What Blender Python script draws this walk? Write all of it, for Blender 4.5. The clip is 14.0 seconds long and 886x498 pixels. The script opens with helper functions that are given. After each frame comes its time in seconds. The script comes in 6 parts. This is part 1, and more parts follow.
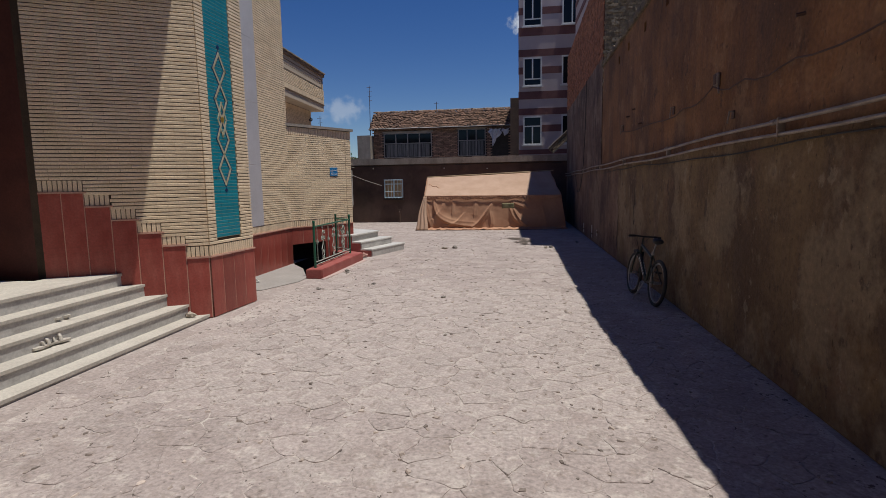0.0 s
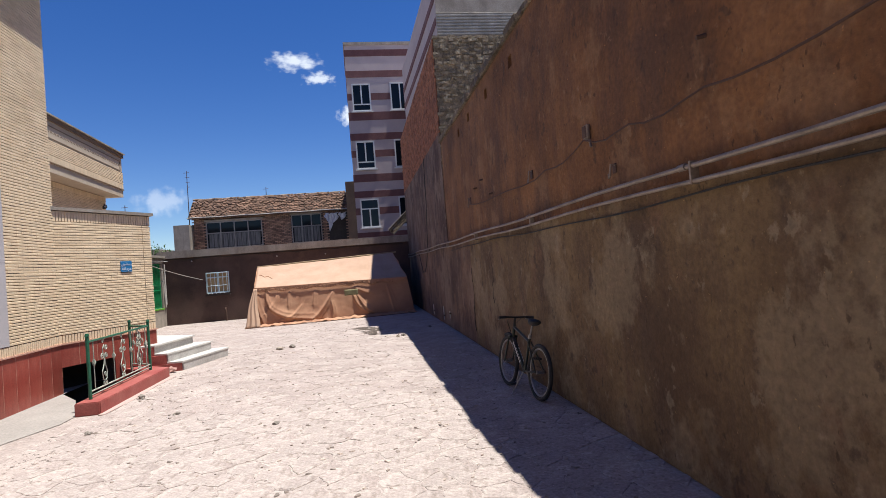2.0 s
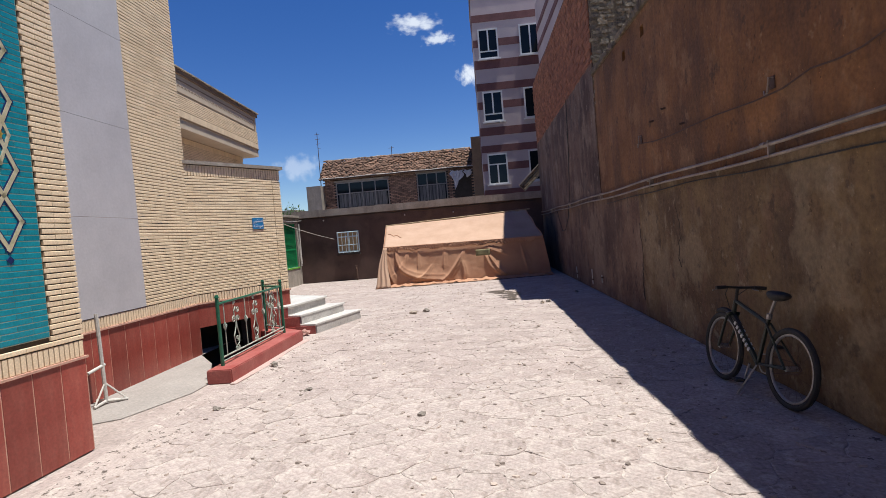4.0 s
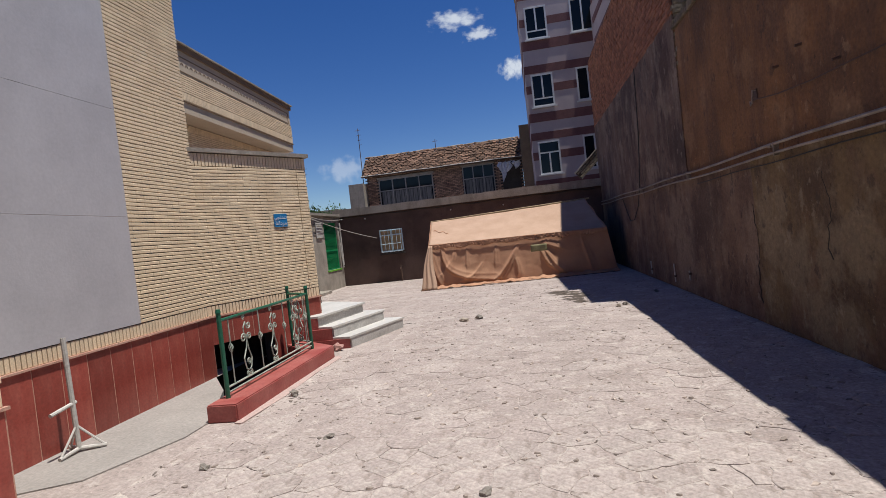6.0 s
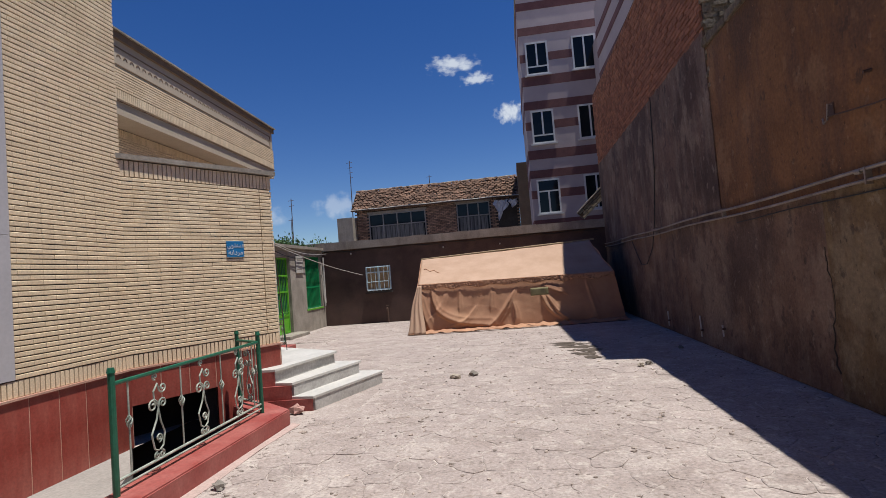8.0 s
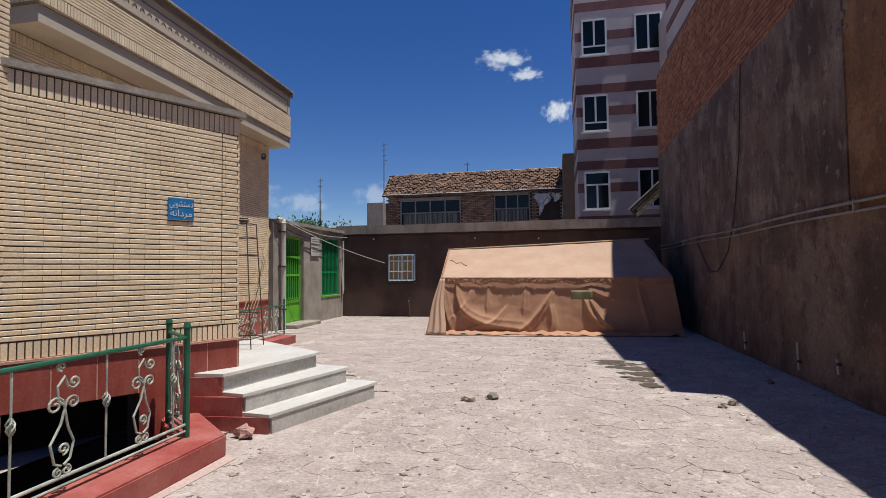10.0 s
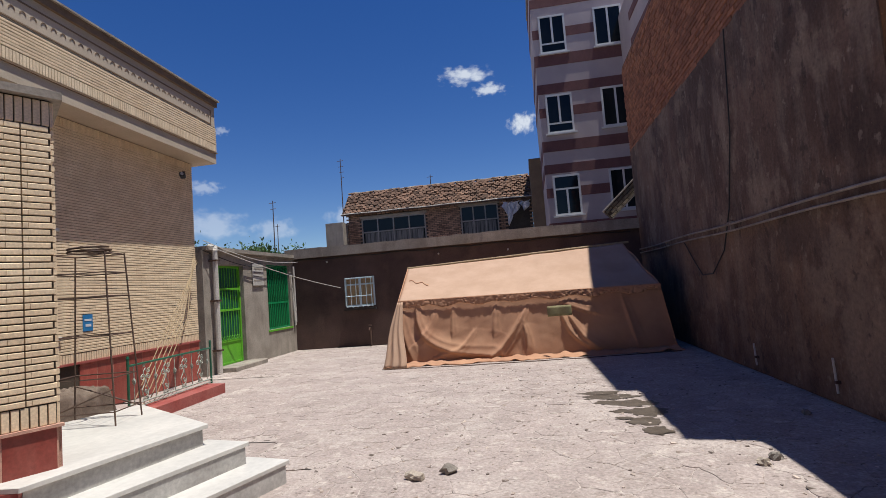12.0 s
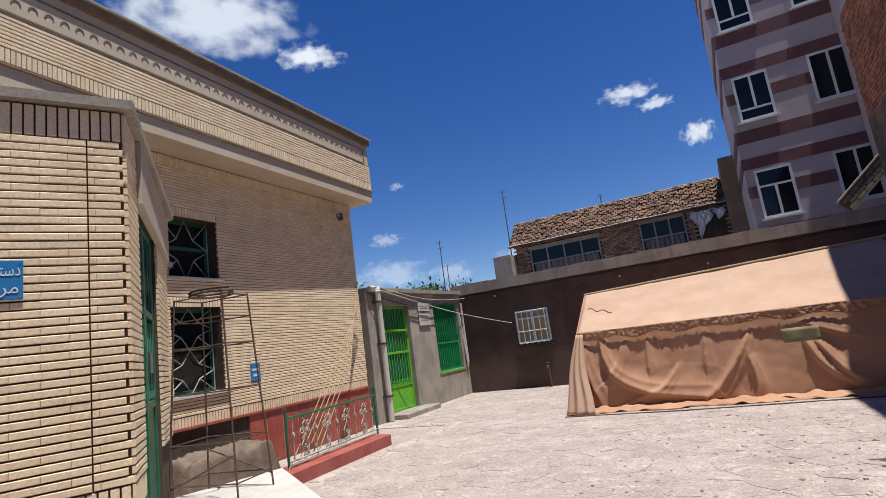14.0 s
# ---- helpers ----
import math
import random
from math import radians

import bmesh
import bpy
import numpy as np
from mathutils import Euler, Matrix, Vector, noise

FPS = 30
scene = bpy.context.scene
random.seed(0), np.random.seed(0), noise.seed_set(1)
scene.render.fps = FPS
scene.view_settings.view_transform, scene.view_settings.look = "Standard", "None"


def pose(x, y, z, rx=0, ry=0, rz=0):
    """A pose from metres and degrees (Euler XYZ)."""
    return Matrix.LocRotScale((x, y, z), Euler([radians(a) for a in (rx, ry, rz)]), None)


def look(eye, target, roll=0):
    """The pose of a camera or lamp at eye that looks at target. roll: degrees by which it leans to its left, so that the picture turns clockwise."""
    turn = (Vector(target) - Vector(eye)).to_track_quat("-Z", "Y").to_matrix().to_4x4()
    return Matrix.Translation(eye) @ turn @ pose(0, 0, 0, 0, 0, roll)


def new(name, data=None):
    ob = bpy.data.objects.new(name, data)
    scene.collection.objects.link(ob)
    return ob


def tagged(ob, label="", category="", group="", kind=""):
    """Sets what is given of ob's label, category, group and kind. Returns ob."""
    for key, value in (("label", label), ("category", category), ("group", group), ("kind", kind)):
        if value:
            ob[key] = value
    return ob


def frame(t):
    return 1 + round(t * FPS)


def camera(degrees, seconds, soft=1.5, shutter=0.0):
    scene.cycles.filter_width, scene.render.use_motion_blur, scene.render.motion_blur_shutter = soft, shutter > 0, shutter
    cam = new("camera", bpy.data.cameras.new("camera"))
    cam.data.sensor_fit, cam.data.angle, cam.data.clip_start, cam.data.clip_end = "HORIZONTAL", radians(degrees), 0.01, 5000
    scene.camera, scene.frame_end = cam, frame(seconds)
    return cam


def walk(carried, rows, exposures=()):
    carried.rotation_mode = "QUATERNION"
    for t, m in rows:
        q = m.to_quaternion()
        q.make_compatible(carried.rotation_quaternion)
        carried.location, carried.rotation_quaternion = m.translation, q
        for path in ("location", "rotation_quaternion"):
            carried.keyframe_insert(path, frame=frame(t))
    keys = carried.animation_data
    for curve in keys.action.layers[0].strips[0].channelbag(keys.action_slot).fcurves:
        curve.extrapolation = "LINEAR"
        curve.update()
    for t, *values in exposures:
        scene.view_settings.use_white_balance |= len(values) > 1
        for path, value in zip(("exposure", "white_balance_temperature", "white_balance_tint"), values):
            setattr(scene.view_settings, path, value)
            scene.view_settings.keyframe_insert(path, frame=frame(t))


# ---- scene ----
cam = camera(79.4, 14.0, soft=0.5)
PATH = [
    (0, (0.901, -4.907, 1.659), (0.615, -2.941, 1.426), -1.0),
    (0.5, (0.921, -4.476, 1.623), (0.822, -2.481, 1.51), 0.9),
    (1, (0.812, -4.08, 1.59), (1.191, -2.118, 1.515), 0.5),
    (1.5, (0.789, -3.728, 1.606), (1.166, -1.764, 1.572), -2.4),
    (2, (0.809, -3.34, 1.63), (1.121, -1.366, 1.684), -4.6),
    (2.5, (0.725, -2.956, 1.63), (1.297, -1.045, 1.767), -2.9),
    (3, (0.618, -2.538, 1.626), (0.877, -0.557, 1.715), -3.6),
    (3.5, (0.547, -2.146, 1.597), (0.454, -0.149, 1.592), -5.4),
    (4, (0.405, -1.787, 1.587), (0.263, 0.207, 1.531), -4.8),
    (4.2, (0.372, -1.674, 1.574), (0.119, 0.308, 1.486), -6.2),
    (6.3, (0.144, 0.066, 1.515), (-0.171, 2.041, 1.488), -6.4),
    (6.5, (0.131, 0.237, 1.496), (-0.105, 2.223, 1.503), -4.6),
    (7, (0.047, 0.591, 1.535), (-0.157, 2.58, 1.5), -6.6),
    (7.2, (0.006, 0.692, 1.562), (-0.22, 2.676, 1.661), -6.3),
    (9.3, (-0.105, 2.461, 1.454), (-0.269, 4.454, 1.517), -0.6),
    (9.5, (-0.131, 2.649, 1.477), (-0.2, 4.647, 1.507), -1.4),
    (10, (-0.113, 3.13, 1.444), (-0.523, 5.085, 1.529), -0.6),
    (10.5, (-0.126, 3.586, 1.444), (-0.467, 5.556, 1.495), -1.0),
    (11, (-0.085, 3.994, 1.475), (-0.135, 5.993, 1.443), -4.3),
    (11.5, (0.012, 4.411, 1.482), (-0.185, 6.401, 1.482), -4.5),
    (12, (-0.030, 4.790, 1.510), (-0.345, 6.760, 1.655), -4.5),
    (12.5, (0.000, 5.163, 1.497), (-0.297, 7.134, 1.664), -10.6),
    (13, (-0.085, 5.540, 1.413), (-0.701, 7.435, 1.586), -9.9),
    (13.5, (-0.182, 5.866, 1.440), (-0.740, 7.764, 1.737), -5.1),
    (14, (-0.339, 6.177, 1.448), (-1.236, 7.931, 1.794), -7.8),
]
EXPOSURES = [(0.0, -0.22, 6230, 9), (0.7, -0.10, 6230, 9), (1.2, 0.36, 6230, 9), (2.0, 0.68, 6230, 9), (2.6, 0.86, 6230, 9), (3.2, 0.83, 6230, 9),
             (4.0, 0.52, 6230, 9), (6.5, 0.17, 6230, 9), (10.0, 0.20, 6230, 9), (12.0, 0.26, 6230, 9), (13.0, 0.40, 6230, 9), (14.0, 0.44, 6230, 9)]
walk(cam, [(t, look(eye, target, roll)) for t, eye, target, roll in PATH], exposures=EXPOSURES)

# ---------------------------------------------------------------- light
SUN_WAY = Vector((0.25, -0.05, 1.0)).normalized()
world = bpy.data.worlds.new("sky")
scene.world = world
world.use_nodes = True
wn, wl = world.node_tree.nodes, world.node_tree.links
sky = wn.new("ShaderNodeTexSky")
sky.sky_type, sky.sun_disc = "NISHITA", False
sky.sun_elevation = math.asin(SUN_WAY.z)
sky.sun_rotation = math.atan2(SUN_WAY.x, SUN_WAY.y)
sky.altitude, sky.air_density, sky.dust_density, sky.ozone_density = 1300, 1.0, 0.1, 1.0
wn["Background"].inputs["Strength"].default_value = 0.076
hue = wn.new("ShaderNodeHueSaturation")
hue.inputs["Saturation"].default_value = 1.36
hue.inputs["Hue"].default_value = 0.516
wl.new(sky.outputs["Color"], hue.inputs["Color"])
wl.new(hue.outputs["Color"], wn["Background"].inputs["Color"])
sun = new("sun", bpy.data.lights.new("sun", "SUN"))
sun.data.energy, sun.data.angle, sun.data.color = 5.0, radians(0.5), (1.0, 0.945, 0.855)
sun.matrix_world = look(SUN_WAY * 60, (0, 0, 0))


# ---------------------------------------------------------------- materials
def shade(name, c1, c2, scale=2.5, fine=45.0, rough=0.85, bump=0.25, metal=0.0, rand=0.0, streak=0.0, streak_col=None,
          stretch=(1, 1, 1), depth=0.01, grain=0.22, spread=(0.35, 0.65), island=False, pits=0.0, streak_scale=1.6, patch=None):
    """A procedural surface: two colours in large patches, a fine grain, relief, and optional upright streaks."""
    m = bpy.data.materials.new(name)
    m.use_nodes = True
    n, l = m.node_tree.nodes, m.node_tree.links
    b = n["Principled BSDF"]
    tc = n.new("ShaderNodeTexCoord")
    mp = n.new("ShaderNodeMapping")
    mp.inputs["Scale"].default_value = stretch
    l.new(tc.outputs["Object"], mp.inputs["Vector"])

    def tex(sc, detail, vec):
        t = n.new("ShaderNodeTexNoise")
        t.inputs["Scale"].default_value, t.inputs["Detail"].default_value = sc, detail
        t.inputs["Roughness"].default_value = 0.62
        l.new(vec, t.inputs["Vector"])
        return t.outputs["Fac"]

    def fit_range(v, a, c, lo, hi):
        r = n.new("ShaderNodeMapRange")
        r.inputs["From Min"].default_value, r.inputs["From Max"].default_value = a, c
        r.inputs["To Min"].default_value, r.inputs["To Max"].default_value = lo, hi
        l.new(v, r.inputs["Value"])
        return r.outputs["Result"]

    def mix(kind, fac, a, c):
        x = n.new("ShaderNodeMix")
        x.data_type, x.blend_type = "RGBA", kind
        for slot, v in ((0, fac), (6, a), (7, c)):
            if isinstance(v, (int, float)):
                x.inputs[slot].default_value = v
            elif isinstance(v, tuple):
                x.inputs[slot].default_value = (*v, 1)
            else:
                l.new(v, x.inputs[slot])
        return x.outputs[2]

    big = tex(scale, 6, mp.outputs["Vector"])
    small = tex(fine, 5, tc.outputs["Object"])
    col = mix("MIX", fit_range(big, *spread, 0, 1), c1, c2)
    if streak:
        sm = n.new("ShaderNodeMapping")
        sm.inputs["Scale"].default_value = (2.2, 2.2, 0.5)
        l.new(tc.outputs["Object"], sm.inputs["Vector"])
        st = tex(streak_scale, 7, sm.outputs["Vector"])
        col = mix("MIX", fit_range(st, 0.47, 0.64, 0, streak), col, streak_col)
    for k, (pcol, psc, lo, hi, amt) in enumerate(patch or ()):
        pmap = n.new("ShaderNodeMapping")
        pmap.inputs["Scale"].default_value, pmap.inputs["Location"].default_value = (1.0, 1.0, 0.8), (3.7 * k + 1.3, 5.1 * k, 2.2 * k)
        l.new(tc.outputs["Object"], pmap.inputs["Vector"])
        col = mix("MIX", fit_range(tex(psc, 9, pmap.outputs["Vector"]), lo, hi, 0, amt), col, pcol)
    if pits:
        pm = n.new("ShaderNodeMapping")
        pm.inputs["Scale"].default_value = (1.0, 1.0, 0.55)
        l.new(tc.outputs["Object"], pm.inputs["Vector"])
        col = mix("MIX", fit_range(tex(17, 3, pm.outputs["Vector"]), 0.66, 0.72, 0, pits), col, tuple(v * 0.35 for v in c2))
        col = mix("MIX", fit_range(tex(29, 2, tc.outputs["Object"]), 0.72, 0.76, 0, pits), col, tuple(min(1.0, v * 1.9) for v in c1))
    g = fit_range(small, 0.25, 0.75, 1 - grain, 1 + grain)
    gc = n.new("ShaderNodeCombineColor")
    for k in range(3):
        l.new(g, gc.inputs[k])
    col = mix("MULTIPLY", 1.0, col, gc.outputs[0])
    if rand:
        src = n.new("ShaderNodeNewGeometry").outputs["Random Per Island"] if island else n.new("ShaderNodeObjectInfo").outputs["Random"]
        rv = fit_range(src, 0, 1, 1 - rand, 1 + rand)
        rc = n.new("ShaderNodeCombineColor")
        for k in range(3):
            l.new(rv, rc.inputs[k])
        col = mix("MULTIPLY", 1.0, col, rc.outputs[0])
    l.new(col, b.inputs["Base Color"])
    l.new(fit_range(big, 0.3, 0.7, max(rough - 0.08, 0.02), min(rough + 0.08, 1)), b.inputs["Roughness"])
    b.inputs["Metallic"].default_value = metal
    if bump:
        bp = n.new("ShaderNodeBump")
        bp.inputs["Strength"].default_value, bp.inputs["Distance"].default_value = bump, depth
        l.new(small, bp.inputs["Height"])
        b2 = n.new("ShaderNodeBump")
        b2.inputs["Strength"].default_value, b2.inputs["Distance"].default_value = bump, depth * 3
        l.new(big, b2.inputs["Height"])
        l.new(bp.outputs["Normal"], b2.inputs["Normal"])
        l.new(b2.outputs["Normal"], b.inputs["Normal"])
    return m


BUFF1, BUFF2 = (0.74, 0.60, 0.415), (0.65, 0.505, 0.335)
BRICK = shade("buff brick", BUFF1, BUFF2, 3, 60, 0.85, 0.2, rand=0.07, depth=0.003)
BRICKS = shade("buff bricks joined", BUFF1, BUFF2, 3, 60, 0.85, 0.2, rand=0.07, depth=0.003, island=True)
MORTAR = shade("raked dark mortar", (0.05, 0.037, 0.026), (0.085, 0.062, 0.042), 6, 70, 0.95, 0.3)
RED = shade("red marble slab", (0.212, 0.031, 0.022), (0.306, 0.066, 0.048), 4, 40, 0.42, 0.06, rand=0.22, depth=0.002, streak=0.35, streak_col=(0.33, 0.115, 0.085), streak_scale=3.0)
REDPAINT = shade("red painted concrete", (0.271, 0.049, 0.041), (0.344, 0.107, 0.090), 3, 35, 0.6, 0.25, depth=0.004)
GROUT = shade("pale pink grout", (0.459, 0.246, 0.180), (0.508, 0.312, 0.238), 8, 60, 0.9, 0.2)
TEAL = shade("teal glazed tile", (0.005, 0.189, 0.254), (0.010, 0.238, 0.295), 4, 50, 0.35, 0.1, rand=0.12, depth=0.002)
TEALS = shade("teal glazed tiles joined", (0.005, 0.189, 0.254), (0.010, 0.238, 0.295), 4, 50, 0.35, 0.1, rand=0.12, depth=0.002, island=True)
NAVY = shade("navy glaze", (0.01, 0.02, 0.09), (0.015, 0.03, 0.12), 6, 40, 0.35, 0.05)
CREAM = shade("cream glaze", (0.508, 0.476, 0.344), (0.426, 0.377, 0.230), 6, 40, 0.4, 0.05)
WHITE_PANEL = shade("off-white stone panel", (0.492, 0.476, 0.492), (0.426, 0.410, 0.426), 1.6, 30, 0.6, 0.12, grain=0.06)
MARBLE = shade("white marble", (0.607, 0.582, 0.541), (0.476, 0.459, 0.426), 2.2, 18, 0.45, 0.06, grain=0.1, stretch=(1, 0.5, 1))
MARBLE_GREY = shade("grey veined marble", (0.328, 0.307, 0.287), (0.492, 0.471, 0.443), 5, 30, 0.5, 0.08, stretch=(1, 0.4, 1))
STAIR = shade("worn travertine", (0.508, 0.467, 0.402), (0.426, 0.385, 0.328), 2.5, 40, 0.7, 0.2, depth=0.003)
FASCIA = shade("cream plaster fascia", (0.492, 0.410, 0.312), (0.443, 0.369, 0.279), 2, 45, 0.85, 0.15, grain=0.1)
DARKBAND = shade("brown coping band", (0.16, 0.105, 0.065), (0.22, 0.15, 0.09), 3, 50, 0.8, 0.3)
OCHRE = shade("ochre mud plaster", (0.255, 0.120, 0.044), (0.138, 0.063, 0.025), 0.9, 26, 0.95, 0.7, streak=0.55,
              streak_col=(0.10, 0.052, 0.033), depth=0.02, grain=0.28, spread=(0.32, 0.66), pits=0.7, patch=(((0.085, 0.048, 0.030), 0.75, 0.54, 0.62, 0.55), ((0.29, 0.165, 0.080), 1.7, 0.56, 0.62, 0.45), ((0.06, 0.036, 0.024), 5.0, 0.61, 0.66, 0.6), ((0.32, 0.20, 0.11), 7.0, 0.62, 0.67, 0.45)))
OLIVE = shade("stained grey-brown plaster", (0.220, 0.145, 0.066), (0.100, 0.061, 0.032), 0.65, 22, 0.95, 0.8, streak=0.45,
              streak_col=(0.10, 0.066, 0.045), depth=0.022, grain=0.3, spread=(0.38, 0.62), pits=0.6, patch=(((0.075, 0.050, 0.034), 0.9, 0.53, 0.62, 0.6), ((0.27, 0.205, 0.125), 1.2, 0.53, 0.60, 0.6), ((0.17, 0.095, 0.055), 1.6, 0.57, 0.64, 0.5), ((0.05, 0.035, 0.026), 4.5, 0.60, 0.66, 0.6), ((0.30, 0.24, 0.16), 6.0, 0.61, 0.66, 0.5)))
GREYWALL = shade("streaked grey plaster", (0.181, 0.111, 0.076), (0.081, 0.047, 0.035), 0.9, 24, 0.95, 0.7, streak=0.4,
                 streak_col=(0.27, 0.215, 0.165), depth=0.022, grain=0.28, pits=0.5, streak_scale=1.9, patch=(((0.05, 0.03, 0.024), 0.6, 0.53, 0.60, 0.6), ((0.30, 0.225, 0.165), 1.1, 0.55, 0.62, 0.5), ((0.04, 0.027, 0.022), 5.0, 0.60, 0.66, 0.6), ((0.30, 0.235, 0.18), 6.0, 0.61, 0.66, 0.5)))
# Redder plaster colour for the far stretch of the lower wall.
FARPLASTER = shade("dark red-brown plaster", (0.214, 0.127, 0.078), (0.091, 0.052, 0.036), 1.0, 24, 0.95, 0.7, streak=0.3,
                 streak_col=(0.25, 0.19, 0.14), depth=0.022, grain=0.28, pits=0.5, streak_scale=1.4, patch=(((0.05, 0.03, 0.024), 0.55, 0.52, 0.59, 0.6), ((0.27, 0.19, 0.135), 0.8, 0.55, 0.62, 0.55), ((0.04, 0.027, 0.022), 5.0, 0.60, 0.66, 0.6), ((0.28, 0.21, 0.155), 6.0, 0.61, 0.66, 0.5)))
BROWNWALL = shade("dark brown mud plaster", (0.10, 0.062, 0.050), (0.066, 0.042, 0.036), 0.9, 30, 0.95, 0.4, depth=0.012, patch=(((0.13, 0.085, 0.062), 1.2, 0.57, 0.66, 0.4), ((0.04, 0.027, 0.023), 0.7, 0.54, 0.62, 0.5)))
CONCRETE = shade("weathered concrete", (0.36, 0.32, 0.27), (0.24, 0.21, 0.175), 1.4, 30, 0.92, 0.5, streak=0.4, streak_col=(0.15, 0.12, 0.1))
PALECON = shade("pale concrete", (0.312, 0.283, 0.258), (0.254, 0.230, 0.209), 1.2, 30, 0.9, 0.3)
DUST = shade("pale dusty earth", (0.35, 0.290, 0.262), (0.295, 0.243, 0.218), 1.3, 30, 0.96, 0.6, depth=0.012, grain=0.3, pits=0.5,
             patch=(((0.405, 0.348, 0.315), 1.3, 0.50, 0.62, 0.6), ((0.47, 0.41, 0.365), 8.0, 0.56, 0.64, 0.6), ((0.14, 0.105, 0.085), 16.0, 0.64, 0.67, 0.6)))
DUSTING = (((0.41, 0.352, 0.318), 1.3, 0.50, 0.62, 0.7), ((0.265, 0.212, 0.187), 2.6, 0.54, 0.64, 0.5), ((0.47, 0.41, 0.365), 8.0, 0.55, 0.63, 0.65),
           ((0.24, 0.19, 0.16), 11.0, 0.57, 0.63, 0.5), ((0.13, 0.098, 0.08), 17.0, 0.635, 0.665, 0.7))
STONE1, STONE2 = (0.365, 0.303, 0.276), (0.315, 0.260, 0.236)
PAVE = shade("dusty paving stone", STONE1, STONE2, 1.1, 34, 0.93, 0.8, rand=0.06, depth=0.012, grain=0.36, pits=0.55, patch=DUSTING)
PAVES = shade("dusty paving stones joined", STONE1, STONE2, 1.1, 34, 0.93, 0.8, rand=0.06, depth=0.012, grain=0.36, island=True, pits=0.55, patch=DUSTING)
# Dark spots put the shade of open joints into the bed's colour.
JOINT = shade("joints of pale dust and painted dark gaps", (0.42, 0.358, 0.322), (0.36, 0.302, 0.272), 5, 40, 0.96, 0.6, depth=0.01, grain=0.34,
              patch=(((0.07, 0.05, 0.04), 13.0, 0.575, 0.60, 0.9), ((0.50, 0.44, 0.39), 3.0, 0.56, 0.60, 0.7), ((0.12, 0.09, 0.07), 19.0, 0.63, 0.66, 0.8)))
WET = shade("wet dark earth", (0.075, 0.058, 0.042), (0.11, 0.086, 0.065), 5, 40, 0.5, 0.4)
OLDBRICK = shade("old red brick", (0.319, 0.132, 0.067), (0.224, 0.093, 0.054), 2.5, 50, 0.95, 0.5, rand=0.28, depth=0.006)
OLDBRICKS = shade("old red bricks joined", (0.319, 0.132, 0.067), (0.224, 0.093, 0.054), 2.5, 50, 0.95, 0.5, rand=0.28, depth=0.006, island=True)
OLDMORTAR = shade("old mortar", (0.102, 0.066, 0.045), (0.066, 0.042, 0.030), 5, 60, 0.97, 0.5)
RUBBLE = shade("rough rubble", (0.357, 0.289, 0.196), (0.212, 0.162, 0.111), 7, 26, 0.97, 1.0, depth=0.06, rand=0.3, island=True)
CORRUGATED = shade("grey corrugated sheet", (0.30, 0.29, 0.27), (0.20, 0.19, 0.175), 2, 40, 0.7, 0.2)
APT = shade("pinkish grey render", (0.426, 0.361, 0.361), (0.377, 0.320, 0.328), 1.0, 30, 0.85, 0.1, grain=0.06)
APTBAND = shade("maroon stone band", (0.15, 0.065, 0.06), (0.12, 0.05, 0.05), 2, 40, 0.8, 0.1)
PVC = shade("white window frame", (0.607, 0.607, 0.599), (0.541, 0.541, 0.541), 3, 30, 0.4, 0.03, grain=0.04)
CANVAS = shade("tan tent canvas", (0.500, 0.337, 0.240), (0.438, 0.289, 0.200), 2.0, 90, 0.9, 0.25, depth=0.004, grain=0.1)
CANVAS2 = shade("brown tent wall canvas", (0.404, 0.210, 0.125), (0.482, 0.274, 0.166), 1.6, 90, 0.9, 0.3, depth=0.004, grain=0.1)
for cloth_mat, share in ((CANVAS, 0.07), (CANVAS2, 0.10)):
    # thin cloth lets some light through
    cn, cl = cloth_mat.node_tree.nodes, cloth_mat.node_tree.links
    tl, mx = cn.new("ShaderNodeBsdfTranslucent"), cn.new("ShaderNodeMixShader")
    cl.new(cn["Principled BSDF"].inputs["Base Color"].links[0].from_socket, tl.inputs["Color"])
    mx.inputs[0].default_value = share
    cl.new(cn["Principled BSDF"].outputs[0], mx.inputs[1])
    cl.new(tl.outputs[0], mx.inputs[2])
    cl.new(mx.outputs[0], cn["Material Output"].inputs["Surface"])
PATCH = shade("khaki patch", (0.246, 0.221, 0.115), (0.205, 0.180, 0.090), 4, 80, 0.9, 0.2)
GREEN = shade("green enamel paint", (0.010, 0.085, 0.045), (0.016, 0.12, 0.07), 6, 40, 0.4, 0.06)
LIME = shade("bright green gate paint", (0.139, 0.451, 0.025), (0.107, 0.369, 0.025), 3, 40, 0.45, 0.06)
GREENWIN = shade("emerald window paint", (0.008, 0.26, 0.085), (0.012, 0.20, 0.07), 3, 40, 0.45, 0.06)
IRON = shade("pale worn iron", (0.442, 0.473, 0.408), (0.204, 0.245, 0.204), 9, 60, 0.55, 0.2)
RUST = shade("rusty dark rod", (0.07, 0.04, 0.03), (0.11, 0.065, 0.045), 9, 60, 0.8, 0.3)
PIPE = shade("grey galvanised pipe", (0.36, 0.30, 0.245), (0.22, 0.18, 0.145), 3, 40, 0.55, 0.15, metal=0.3)
WHITEPIPE = shade("off-white paint", (0.541, 0.517, 0.476), (0.451, 0.426, 0.385), 4, 40, 0.6, 0.1)
BLACK = shade("black rubber", (0.018, 0.018, 0.018), (0.03, 0.03, 0.03), 8, 60, 0.75, 0.2)
BIKEPAINT = shade("black frame enamel", (0.016, 0.022, 0.016), (0.02, 0.03, 0.02), 8, 60, 0.35, 0.05)
CHROME = shade("dull chrome", (0.42, 0.41, 0.40), (0.30, 0.29, 0.28), 8, 60, 0.5, 0.05, metal=0.8)
